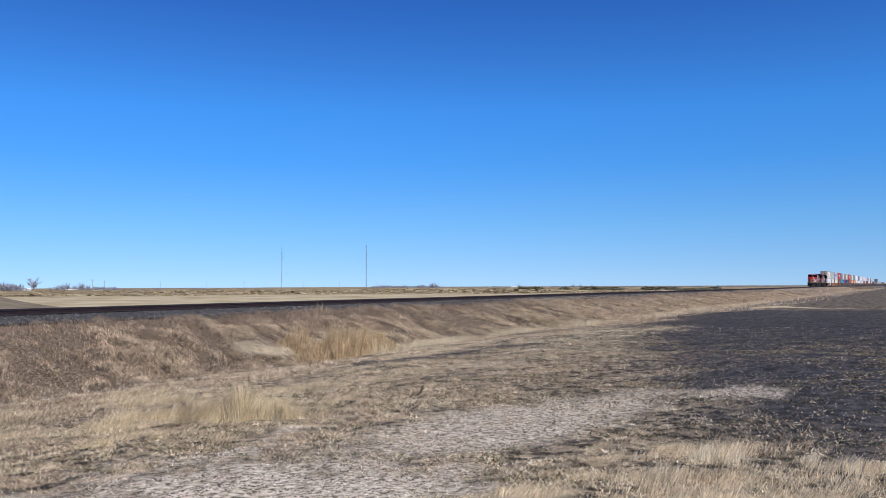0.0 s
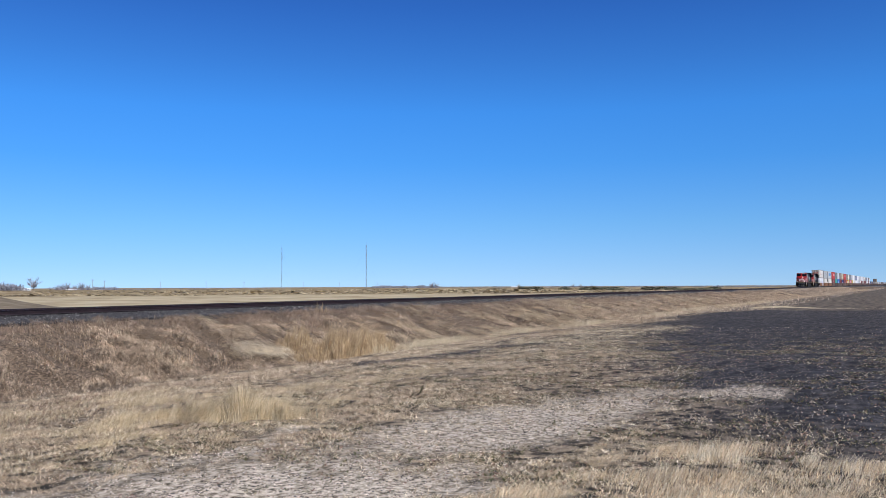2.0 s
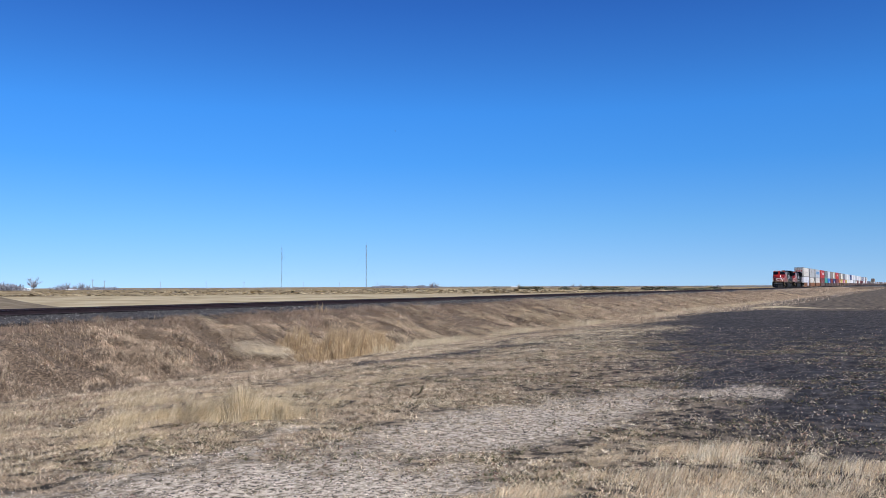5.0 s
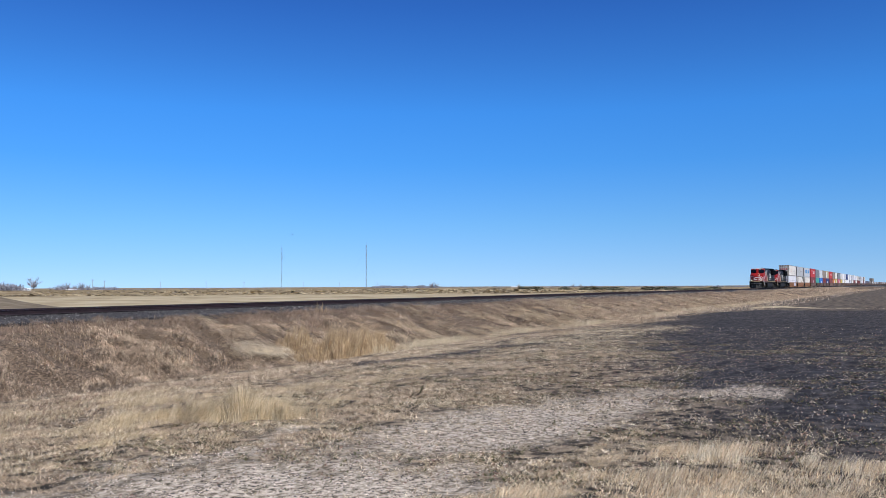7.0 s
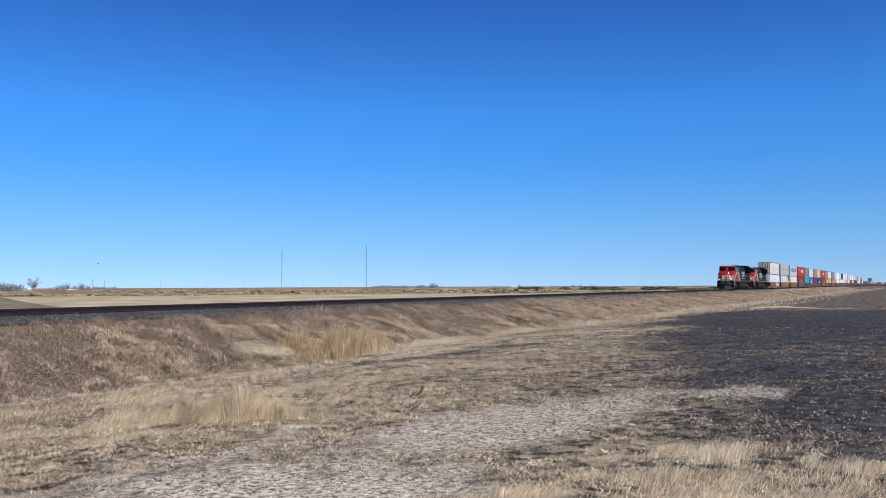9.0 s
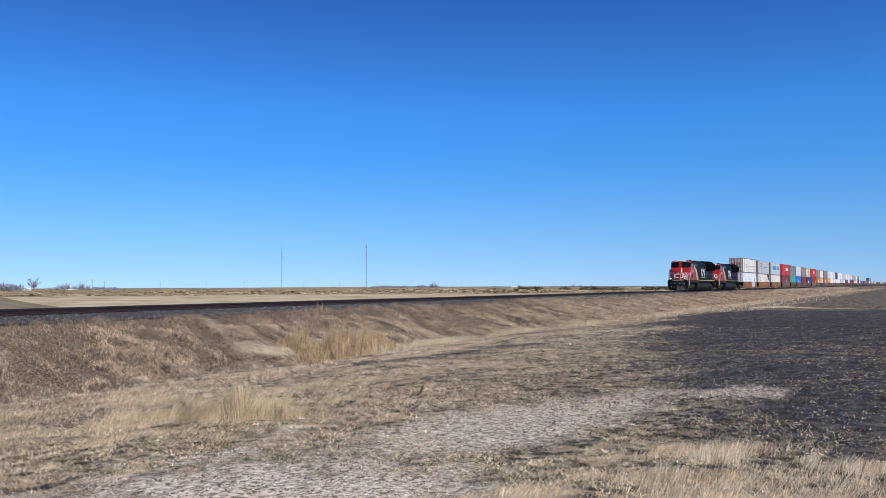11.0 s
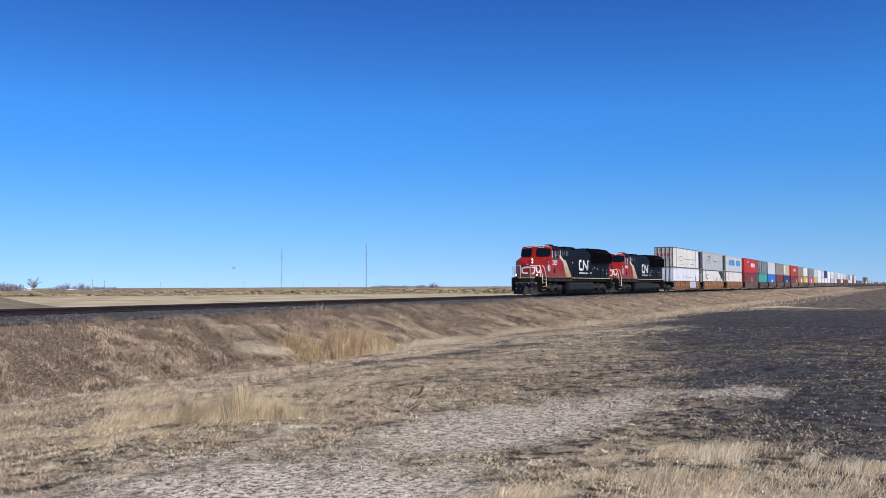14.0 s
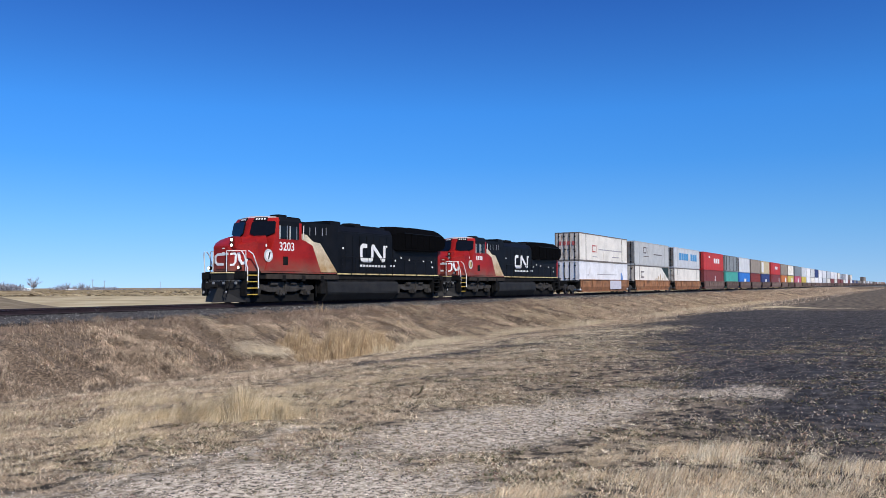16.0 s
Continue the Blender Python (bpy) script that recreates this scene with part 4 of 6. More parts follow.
# size, lower and upper container of each wagon from the locomotives back
LOADS = [(53, "frost", "chalk"), (53, "chalk", "pale_grey"), (53, "chalk", "ice"), (53, "maroon", "red"),
         (40, "teal", "slate"), (40, "blue", "ice"), (40, "maroon", "taupe"), (40, "navy", "tan"), (53, "maroon", "red"),
         (40, "orange", "taupe"), (40, "yellow", "chalk"), (53, "pink", "slate"), (40, "yellow", "ice"), (40, "frost", "frost"), (40, "chalk", "ice"), (40, "frost", "navy"), (40, "frost", "frost"), (53, "ice", "frost")]
load_rng = random.Random(12)
for k in range(9):
    LOADS.append((53, load_rng.choice(["maroon", "frost", "maroon", "chalk"]), load_rng.choice(["frost", "frost", "ice", "chalk", "frost", None])))
for k in range(5):
    LOADS.append((53, load_rng.choice(["taupe", "navy", "maroon"]), None))
for k in range(40):
    low = load_rng.choice(["frost", "taupe", "maroon", "taupe", "orange", None, None, None])
    LOADS.append((load_rng.choice([40, 53]), low, "taupe" if k in (3, 4) and low else None))
x = 44.6 + 3.4
for k, (size, low, high) in enumerate(LOADS):
    car = well_wagon(size, x, k < 3)
    start = x + (PITCH[size] - LEN[size]) / 2
    if low:
        box_low = container(kind_of(low, size), WORDS[low] + " ribbed steel container in a well wagon", start, 0.345, LEN[size], 2.9)
    if high:
        box_high = container(kind_of(high, size), WORDS[high] + " ribbed steel container stacked on another", start, 3.28, LEN[size], 2.9)
    if k == 0:
        INK = plain("faded grey lettering", (0.35, 0.33, 0.34), 0.6)
        DULLRED = plain("dull red lettering", (0.45, 0.10, 0.09), 0.6)
        marking(box_high, "painted_device", DULLRED, "faded red outlined device", (3.9, 4.05, 1.0, 1.75), (4.05, 5.0, 1.62, 1.75), (4.05, 5.0, 1.0, 1.12), (5.3, 5.42, 1.0, 1.75))
        marking(box_high, "lettering_bar", INK, "thin line of grey lettering", (5.9, 14.2, 1.30, 1.40), (4.0, 5.6, 0.5, 0.58), (10.5, 13.0, 0.6, 0.7))
        marking(box_low, "lettering_bar", INK, "thin line of grey lettering", (5.5, 12.0, 1.6, 1.68), (2.4, 2.9, 1.5, 1.6), (7.0, 10.5, 0.75, 0.85))
        marking(car, "pale_patch", PATCH, "pale repainted patch", (10.6, 14.6, 0.40, 1.34), shift=-0.19)
        for q in range(4):
            part("lettering_bar", box((-0.045, -0.012, 0.9 - 0.48 * q - 0.3, 0.9 - 0.48 * q, 1.6, 2.0)), DULLRED, box_high, "faded red bar on the doors")
        BLUEMARK = plain("bright blue painted mark", (0.10, 0.24, 0.55), 0.6)
        marking(box_low, "blue_mark", BLUEMARK, "upright bright blue painted mark", (13.6, 13.95, 0.5, 1.9), (14.05, 14.3, 0.9, 1.6))
    if k == 1:
        DARKGREEN = plain("dark green painted wedge", (0.02, 0.035, 0.028), 0.6)
        part("painted_wedge", prism(bmesh.new(), [(12.2, 2.78), (15.9, 2.78), (15.9, 1.15)], "y", -1.306, -1.299), DARKGREEN, box_low, "dark green painted wedge")
        INK = plain("dark brown lettering", (0.12, 0.09, 0.09), 0.6)
        marking(box_high, "painted_device", INK, "dark outlined device", (3.8, 4.0, 1.5, 2.3), (4.0, 5.0, 2.15, 2.3), (4.0, 5.0, 1.5, 1.65), (5.3, 5.5, 1.5, 2.3))
        marking(box_high, "lettering_bar", INK, "thin line of grey lettering", (3.8, 6.2, 1.1, 1.18), (8.5, 12.5, 1.42, 1.54))
        marking(box_low, "painted_device", INK, "grey outlined device", (2.6, 2.8, 1.4, 2.2), (2.8, 4.0, 2.05, 2.2), (2.8, 4.0, 1.4, 1.55))
        for q in range(5):
            bm = prism(bmesh.new(), [(8.6 + 1.3 * q, 0.2), (9.1 + 1.3 * q, 0.2), (9.7 + 1.1 * q, 1.4 + 0.25 * (q % 3)), (9.4 + 1.1 * q, 1.4 + 0.25 * (q % 3))], "y", -1.304, -1.298)
            part("faded_stroke", bm, CREAM, box_low, "faded cream painted stroke")
    if k == 2:
        SKYBLUE = plain("bright blue lettering", (0.06, 0.27, 0.52), 0.6)
        marking(box_high, "lettering_bar", SKYBLUE, "broad blue lettering bars", *[(3.0 + 1.42 * q, 4.2 + 1.42 * q, 1.15, 2.15) for q in range(8) if q != 4])
    if k == 3:
        marking(box_high, "lettering_bar", WHITE, "white lettering bars", (8.0, 9.3, 1.2, 2.0), (9.6, 10.9, 1.2, 2.0), (11.2, 12.6, 1.2, 2.0), (4.0, 5.0, 2.0, 2.3))
        marking(box_low, "lettering_bar", WHITE, "upright white bar", (8.6, 9.2, 0.4, 2.0))
    if size == 40 and k < 13 and low in ("blue", "navy"):
        marking(box_low, "lettering_bar", WHITE, "white lettering block", (5.5, 7.5, 0.9, 1.7), shift=0.075)
    if k == 4:
        for q in (0.9, 4.1, 7.4, 10.8):
            part("dark_post", box((q, q + 0.35, -1.235, -1.21, 0.15, 2.78), bevel=0.005), GRIME, box_high, "dark upright post")
    if k == 7:
        marking(box_high, "pale_panel", WHITE, "pale painted panel", (0.3, 3.4, 0.3, 2.6), shift=0.075)
    if k == 8:
        marking(box_high, "lettering_bar", WHITE, "white lettering bars", (6.5, 7.8, 1.3, 2.0), (8.1, 9.4, 1.3, 2.0), (9.7, 10.9, 1.3, 2.0))
        marking(box_low, "lettering_bar", WHITE, "white lettering bar", (13.0, 13.8, 1.1, 2.1))
    if k in (9, 10, 11):
        marking(box_low, "lettering_bar", WHITE, "white lettering block", (7.0, 9.6, 0.5, 2.3), shift=0.075 if size == 40 else 0.0)
    x += PITCH[size]



# ---- the distance ----
def far_place(bearing, away, up=0.0):
    """A spot on the ground at a bearing in degrees from +X towards +Y."""
    x, y = away * math.cos(radians(bearing)), away * math.sin(radians(bearing))
    return x, y, float(height(np.array([x]), np.array([y]))[0]) + up


BARK = plain("grey brown bark", (0.13, 0.105, 0.095), 0.9, 0.3)
# distance haze is put into the twigs' colour, paler and bluer than bark
TWIGS = plain("bare twigs paled with haze", (0.36, 0.34, 0.37), 0.9, 0.3, island=0.4)
# the far woods' blue-grey veil of air is painted into this colour
HAZY = plain("hazed far bare woods", (0.25, 0.25, 0.28), 0.9, 0.3, island=0.4)
BARNWHITE = plain("white painted siding", (0.75, 0.75, 0.74), 0.6, 0.08)
SHINGLE = plain("grey shingles", (0.22, 0.21, 0.21), 0.8, 0.3)
MAST = plain("weathered mast steel", (0.17, 0.20, 0.25), 0.6, 0.2)
# timber lightened and cooled to stand for the haze before the poles
POLEWOOD = plain("weathered pole timber paled with haze", (0.27, 0.265, 0.28), 0.9, 0.3)


def bare_tree(seed, tall=12.0):
    """A leafless tree: short tapered trunk, forking limbs and a ragged crown of fine twigs."""
    rng = random.Random(seed)
    limbs = bmesh.new()
    fork = Vector((0, 0, tall * 0.2))
    rod(limbs, (0, 0, -0.3), fork, tall * 0.024, 7, tall * 0.018)
    verts, faces = [], []

    def twig(p, q, w):
        s = Vector((rng.gauss(0, 1), rng.gauss(0, 1), rng.gauss(0, 1))).normalized() * w
        k = len(verts)
        verts.extend([p - s, p + s, q])
        faces.append((k, k + 1, k + 2))

    for _ in range(26):
        a = rng.uniform(0, 2 * math.pi)
        reach, up = tall * rng.uniform(0.10, 0.42), tall * rng.uniform(0.35, 0.95)
        end = Vector((reach * math.cos(a), reach * math.sin(a), up - 0.5 * reach * rng.random()))
        bend = fork.lerp(end, 0.5) + Vector((rng.gauss(0, 0.03), rng.gauss(0, 0.03), rng.uniform(-0.05, 0.03))) * tall
        rod(limbs, fork, bend, tall * 0.006, 4, tall * 0.004)
        rod(limbs, bend, end, tall * 0.004, 4, tall * 0.002)
        for _ in range(80):
            p = (fork.lerp(bend, rng.uniform(0.4, 1)) if rng.random() < 0.35 else bend.lerp(end, rng.uniform(0, 1)))
            q = p + Vector((rng.gauss(0, 0.075), rng.gauss(0, 0.075), rng.gauss(0.01, 0.06))) * tall
            twig(p, q, 0.0035 * tall)
    ob = tagged(new("tree"), "leafless grey-brown tree on the horizon", "tree", "trees along the horizon")
    part("trunk", limbs, BARK, ob)
    part("crown", soup("crown", np.array(verts), 3, faces, TWIGS), None, ob, "bare twiggy crown")
    return ob


first_trees = [bare_tree(k, 12.0) for k in range(3)]
tree_spots = [(55.85, 820, 1.0), (54.5, 800, 0.4), (54.2, 810, 0.55), (53.9, 830, 0.6), (53.5, 815, 0.4), (53.1, 820, 0.65), (52.7, 830, 0.5), (52.3, 800, 0.35), (54.9, 850, 0.3),
              (30.2, 900, 0.6), (29.9, 905, 0.5), (31.5, 1000, 0.35), (24.2, 1000, 0.42), (20.5, 1200, 0.5), (20.0, 1210, 0.5), (19.2, 1200, 0.45), (57.4, 780, 0.55), (57.1, 790, 0.6), (57.7, 785, 0.65), (56.9, 800, 0.5), (58.1, 785, 0.7), (58.6, 785, 0.7)]
tree_rng = random.Random(9)
for k, (bearing, away, size) in enumerate(tree_spots):
    m = Matrix.Translation(far_place(bearing, away)) @ pose(0, 0, 0, 0, 0, tree_rng.uniform(0, 360))
    t = first_trees[k] if k < 3 else copy_thing(first_trees[k % 3], m)
    t.matrix_basis = m
    t.scale = (size * 1.45, size * 1.45, size * 1.1)


def far_scrub():
    """The low uneven belt of bare bushes and far shelter woods along the horizon."""
    rng = np.random.default_rng(3)
    verts, faces = [], []
    belts = [(56.65, 58.8, 800, 6.5, 260), (44, 53.5, 1300, 3.0, 260), (51.0, 54.6, 1000, 5.5, 60), (29.8, 34.3, 1500, 6.5, 420), (3, 30, 1700, 3.4, 900), (-1, 3.2, 1500, 9.0, 260), (34, 44, 1500, 1.8, 200), (18.5, 22, 1100, 3.6, 160)]
    for lo, hi, away, tall, count in belts:
        for b in rng.uniform(lo, hi, count):
            d = away * rng.uniform(0.92, 1.1)
            x, y = d * math.cos(math.radians(b)), d * math.sin(math.radians(b))
            lump = 0.45 + 0.55 * float(ripple(np.array([b * 10.0]), np.array([away / 7]), 3.0, 8)[0] * 0.5 + 0.5)
            h = tall * lump * rng.uniform(0.5, 1.0)
            z0 = float(height(np.array([x]), np.array([y]))[0])
            w = h * rng.uniform(0.4, 0.8)
            for _ in range(24):
                p = np.array([x + rng.normal(0, w), y + rng.normal(0, w), z0 + h * rng.beta(1.6, 2.0)])
                s = rng.normal(0, 0.13 * h + 0.15, (3, 3))
                k = len(verts)
                verts += list(p + s)
                faces.append((k, k + 1, k + 2))
    return soup("far_woods", np.array(verts), 3, faces, HAZY)


tagged(new("far_woods", far_scrub()), "low belt of bare shelter woods along the horizon", "woods", kind="stuff")


def pasture_brush():
    """Low mottled clumps of brush and rank grass on the rise beyond the line."""
    rng = np.random.default_rng(5)
    n = 9000
    b, d = np.radians(rng.uniform(4, 60, n)), 215 + 190 * rng.uniform(0, 1, n) ** 1.5
    x, y = d * np.cos(b), d * np.sin(b)
    k = (y > 45) & (rng.uniform(0, 1, n) < 0.25 + 0.75 * smooth(-0.2, 0.5, ripple(x, y, 26, 91)))
    x, y = x[k], y[k]
    n = len(x)
    tall = rng.uniform(0.15, 0.55, n) * (0.6 + 0.6 * smooth(-0.3, 0.6, ripple(x, y, 40, 92)))
    z = height(x, y)
    v = np.stack([x, y, z], 1)[:, None, :] + rng.normal(0, 1, (n, 24, 3)) * np.stack([tall * 1.6, tall * 1.6, tall * 0.45], 1)[:, None, :]
    v[:, :, 2] = np.maximum(v[:, :, 2], z[:, None] - 0.05)
    return soup("pasture_brush", v.reshape(-1, 3), 3, np.arange(n * 24).reshape(-1, 3), BRUSHWOOD)


BRUSHWOOD = plain("dull brown and olive brush", (0.38, 0.305, 0.185), 0.9, 0.55, scale=0.06, fine=0.5, island=0.45)


def dark_brush():
    """A belt of low dark olive bushes along the foot of the horizon."""
    rng = np.random.default_rng(15)
    n = 1500
    b, d = rng.uniform(11, 27, n), rng.uniform(330, 420, n)
    x, y = d * np.cos(np.radians(b)), d * np.sin(np.radians(b))
    tall = rng.uniform(0.25, 0.9, n) * smooth(-0.5, 0.5, ripple(b * 10.0, d * 0.02, 7.0, 93)) * smooth(27.5, 23, b) + 0.05
    z = height(x, y)
    v = np.stack([x, y, z + 0.4 * tall], 1)[:, None, :] + rng.normal(0, 1, (n, 24, 3)) * np.stack([tall * 1.3, tall * 1.3, tall * 0.4], 1)[:, None, :]
    return soup("dark_brush", v.reshape(-1, 3), 3, np.arange(n * 24).reshape(-1, 3), OLIVE)


OLIVE = plain("dark olive brush", (0.13, 0.125, 0.075), 0.9, 0.4, scale=0.06, fine=0.5, island=0.35)
tagged(new("dark_brush", dark_brush()), "low dark olive bushes before the horizon", "brush", kind="stuff")
tagged(new("pasture_brush", pasture_brush()), "mottled brown and olive brush on the pasture rise", "brush", kind="stuff")


def farm_building(bearing, away, length, deep, wall_h, roof_h, name, label):
    ob = tagged(new(name), label, "building")
    ob.matrix_basis = Matrix.Translation(far_place(bearing, away)) @ pose(0, 0, 0, 0, 0, bearing + 90 + 12)
    part("wall", box((-length / 2, length / 2, -deep / 2, deep / 2, -0.5, wall_h), bevel=0.03), BARNWHITE, ob, "white painted walls")
    part("roof", prism(bmesh.new(), [(-deep / 2 - 0.4, wall_h - 0.1), (0, wall_h + roof_h), (deep / 2 + 0.4, wall_h - 0.1), (0, wall_h + roof_h - 0.25)], "x", -length / 2 - 0.4, length / 2 + 0.4), BARNWHITE if roof_h < 2 else SHINGLE, ob, "pitched roof")
    for x in (-length * 0.3, 0.0, length * 0.3):
        w = part("window", box((x - 0.4, x + 0.4, -deep / 2 - 0.03, -deep / 2 + 0.05, 0.3 * wall_h, 0.75 * wall_h)), GLASS, ob, "dark window")
        part("frame", box((x - 0.45, x + 0.45, -deep / 2 - 0.04, -deep / 2 + 0.02, 0.3 * wall_h - 0.06, 0.3 * wall_h), (x - 0.45, x + 0.45, -deep / 2 - 0.04, -deep / 2 + 0.02, 0.75 * wall_h, 0.75 * wall_h + 0.06)), BARNWHITE, w)
    return ob


farm_building(56.5, 900, 8, 6, 1.4, 1.6, "farm_house", "small white farmhouse with a pitched roof")
farm_building(56.15, 900, 5, 5, 1.5, 1.0, "shed", "white farm shed beside the house")
farm_building(53.7, 900, 9, 6, 0.9, 0.8, "barn", "long low white barn among bare trees")
farm_building(24.5, 1100, 8, 6, 1.5, 0.9, "shed", "small white shed on the horizon")
farm_building(22.0, 1250, 12, 7, 1.4, 0.8, "shed", "low white shed in the far fields")


def mast(bearing, away, tall, thick):
    """A slender guyed lattice mast."""
    ob = tagged(new("radio_mast"), "tall slender guyed lattice radio mast", "mast", "radio masts on the horizon")
    ob.matrix_basis = Matrix.Translation(far_place(bearing, away))
    legs = []
    for k in range(3):
        a = k * 2 * math.pi / 3
        legs.append((0.6 * math.cos(a), 0.6 * math.sin(a)))
        part("leg", rod(bmesh.new(), (*legs[-1], -0.5), (*legs[-1], tall), thick, 6), MAST, ob)
    bm = bmesh.new()
    for q in range(int(tall / 1.5)):
        for k in range(3):
            a, b = legs[k], legs[(k + 1) % 3]
            rod(bm, (*a, 1.5 * q), (*b, 1.5 * q + 1.5), 0.06, 4)
    part("lattice", bm, MAST, ob, "lattice bracing")
    part("antenna", rod(rod(bmesh.new(), (0, 0, tall), (0, 0, tall + 3), 0.1, 6), (0.9, 0, tall * 0.72), (0.9, 0, tall * 0.78), 0.3, 6), MAST, ob)
    bm = bmesh.new()
    for k in range(3):
        a = k * 2 * math.pi / 3
        for z in (tall * 0.5, tall * 0.95):
            rod(bm, (0.4 * math.cos(a), 0.4 * math.sin(a), z), (tall * 0.5 * math.cos(a), tall * 0.5 * math.sin(a), 0), 0.012, 3)
    part("guy_wires", bm, MAST, ob)
    return ob


mast(40.5, 1200, 60, 0.08)
mast(34.75, 1200, 64, 0.18)


def utility_pole():
    ob = tagged(new("utility_pole"), "distant weathered timber utility pole with crossarm, haze in its colour", "pole", "poles along the far road")
    part("post", rod(bmesh.new(), (0, 0, -0.5), (0, 0, 9.6), 0.2, 8, 0.15), POLEWOOD, ob)
    part("crossarm", box((-1.3, 1.3, -0.09, 0.09, 8.8, 9.0)), POLEWOOD, ob)
    for x in (-1.15, -0.4, 0.4, 1.15):
        part("insulator", rod(bmesh.new(), (x, 0, 9.0), (x, 0, 9.25), 0.07, 6), MAST, ob)
    return ob


pole = utility_pole()
pole_bearings = [(58.05, 640), (52.45, 780), (51.75, 900), (48.35, 1050), (45.45, 1080), (43.0, 1110), (39.05, 1180), (36.6, 1240), (34.0, 1300)]
for k, (bearing, away) in enumerate(pole_bearings):
    m = Matrix.Translation(far_place(bearing, away)) @ pose(0, 0, 0, 0, 0, bearing + 60)
    if k:
        copy_thing(pole, m)
    else:
        pole.matrix_basis = m


# ---- birds ----
def bird():
    ob = tagged(new("bird"), "small dark bird gliding over the field", "bird", "birds over the field")
    bm = bmesh.new()
    hull(bm, [[(0.16 * k, r * math.cos(a), r * math.sin(a) * 0.9) for a in [i * math.pi / 4 for i in range(8)]] for k, r in ((-1.2, 0.015), (-0.7, 0.055), (0.0, 0.085), (0.8, 0.05), (1.5, 0.012))])
    part("body", bm, BIRDGREY, ob)
    wings_ = []
    for s in (-1, 1):
        bm = prism(bmesh.new(), [(-0.14, 0), (0.12, 0), (0.16, 0.3 * s), (0.10, 0.62 * s), (0.02, 0.5 * s), (-0.10, 0.3 * s)], "z", -0.012, 0.012)
        wings_.append(part("wing", bm, BIRDGREY, ob, "", pose(0, 0.05 * s, 0.03, 48 * s)))
    part("tail", prism(bmesh.new(), [(0.2, -0.03), (0.2, 0.03), (0.42, 0.08), (0.42, -0.08)], "z", -0.01, 0.01), BIRDGREY, ob)
    return ob, wings_


birds = [bird(), bird()]
for ob, _ in birds:
    ob.scale = (0.26, 0.26, 0.26)



# ---- grass, straw, stones and clods ----
def dry_material(name, *colours, rough=0.8, mottle=(0.5, 1.6), grain=2.6):
    """Dry stalks: each takes one of the colours by chance."""
    m = bpy.data.materials.new(name)
    m.use_nodes = True
    n, l = m.node_tree.nodes, m.node_tree.links
    b = n["Principled BSDF"]
    b.inputs["Roughness"].default_value, b.inputs["Specular IOR Level"].default_value = rough, 0.25
    g, r = n.new("ShaderNodeNewGeometry"), n.new("ShaderNodeValToRGB")
    e = r.color_ramp.elements
    while len(e) < len(colours):
        e.new(0.5)
    for k, c in enumerate(colours):
        e[k].position, e[k].color = k / (len(colours) - 1), (*c, 1)
    co, t, hs = n.new("ShaderNodeTexCoord"), n.new("ShaderNodeTexNoise"), n.new("ShaderNodeHueSaturation")
    t.inputs["Scale"].default_value, t.inputs["Detail"].default_value, t.inputs["Roughness"].default_value = grain, 6, 0.7
    l.new(co.outputs["Object"], t.inputs["Vector"])
    mr = n.new("ShaderNodeMapRange")
    mr.inputs["From Min"].default_value, mr.inputs["From Max"].default_value = 0.3, 0.7
    mr.inputs["To Min"].default_value, mr.inputs["To Max"].default_value = mottle
    l.new(t.outputs["Fac"], mr.inputs[0])
    l.new(g.outputs["Random Per Island"], r.inputs[0])
    l.new(r.outputs[0], hs.inputs["Color"])
    l.new(mr.outputs[0], hs.inputs["Value"])
    l.new(hs.outputs[0], b.inputs["Base Color"])
    return m


STRAW = dry_material("bleached straw", (0.12, 0.088, 0.055), (0.42, 0.33, 0.205), (0.62, 0.52, 0.35), (0.84, 0.745, 0.56), (0.40, 0.30, 0.19), (0.19, 0.13, 0.085), mottle=(0.35, 2.1), grain=3.5)
GOLD = dry_material("golden dry grass", (0.22, 0.15, 0.08), (0.54, 0.41, 0.235), (0.72, 0.585, 0.37), (0.82, 0.70, 0.48), (0.44, 0.32, 0.175), mottle=(0.6, 1.45), grain=5.0)
BROWN = dry_material("brown flattened grass", (0.13, 0.085, 0.058), (0.40, 0.295, 0.195), (0.58, 0.455, 0.315), (0.78, 0.645, 0.47), (0.32, 0.225, 0.145), (0.17, 0.115, 0.08), mottle=(0.3, 1.8), grain=5.0)
PALE = dry_material("pale ditch grass", (0.45, 0.36, 0.22), (0.62, 0.52, 0.34), (0.70, 0.60, 0.42), mottle=(0.75, 1.3))
BANK = dry_material("combed bank grass", (0.26, 0.185, 0.125), (0.48, 0.36, 0.24), (0.62, 0.485, 0.335), (0.76, 0.62, 0.44), (0.44, 0.325, 0.215), (0.32, 0.23, 0.155), mottle=(0.25, 2.0), grain=1.8)
WITHERED = dry_material("withered brown weeds", (0.13, 0.085, 0.06), (0.29, 0.205, 0.145), (0.40, 0.295, 0.21), (0.23, 0.155, 0.105), (0.52, 0.41, 0.29))
WEEDLEAF = dry_material("withered low weeds", (0.035, 0.03, 0.024), (0.12, 0.12, 0.05), (0.075, 0.085, 0.035), (0.24, 0.13, 0.10), (0.30, 0.25, 0.14), (0.55, 0.48, 0.36), (0.06, 0.045, 0.035))
EDGE = dry_material("bleached edge grass", (0.48, 0.39, 0.26), (0.72, 0.61, 0.42), (0.86, 0.76, 0.56), (0.44, 0.32, 0.21), mottle=(0.7, 1.5), grain=5.0)
WARM = dry_material("warm brown stems", (0.30, 0.20, 0.12), (0.58, 0.43, 0.27), (0.74, 0.58, 0.38), (0.46, 0.32, 0.19), mottle=(0.6, 1.6), grain=5.0)
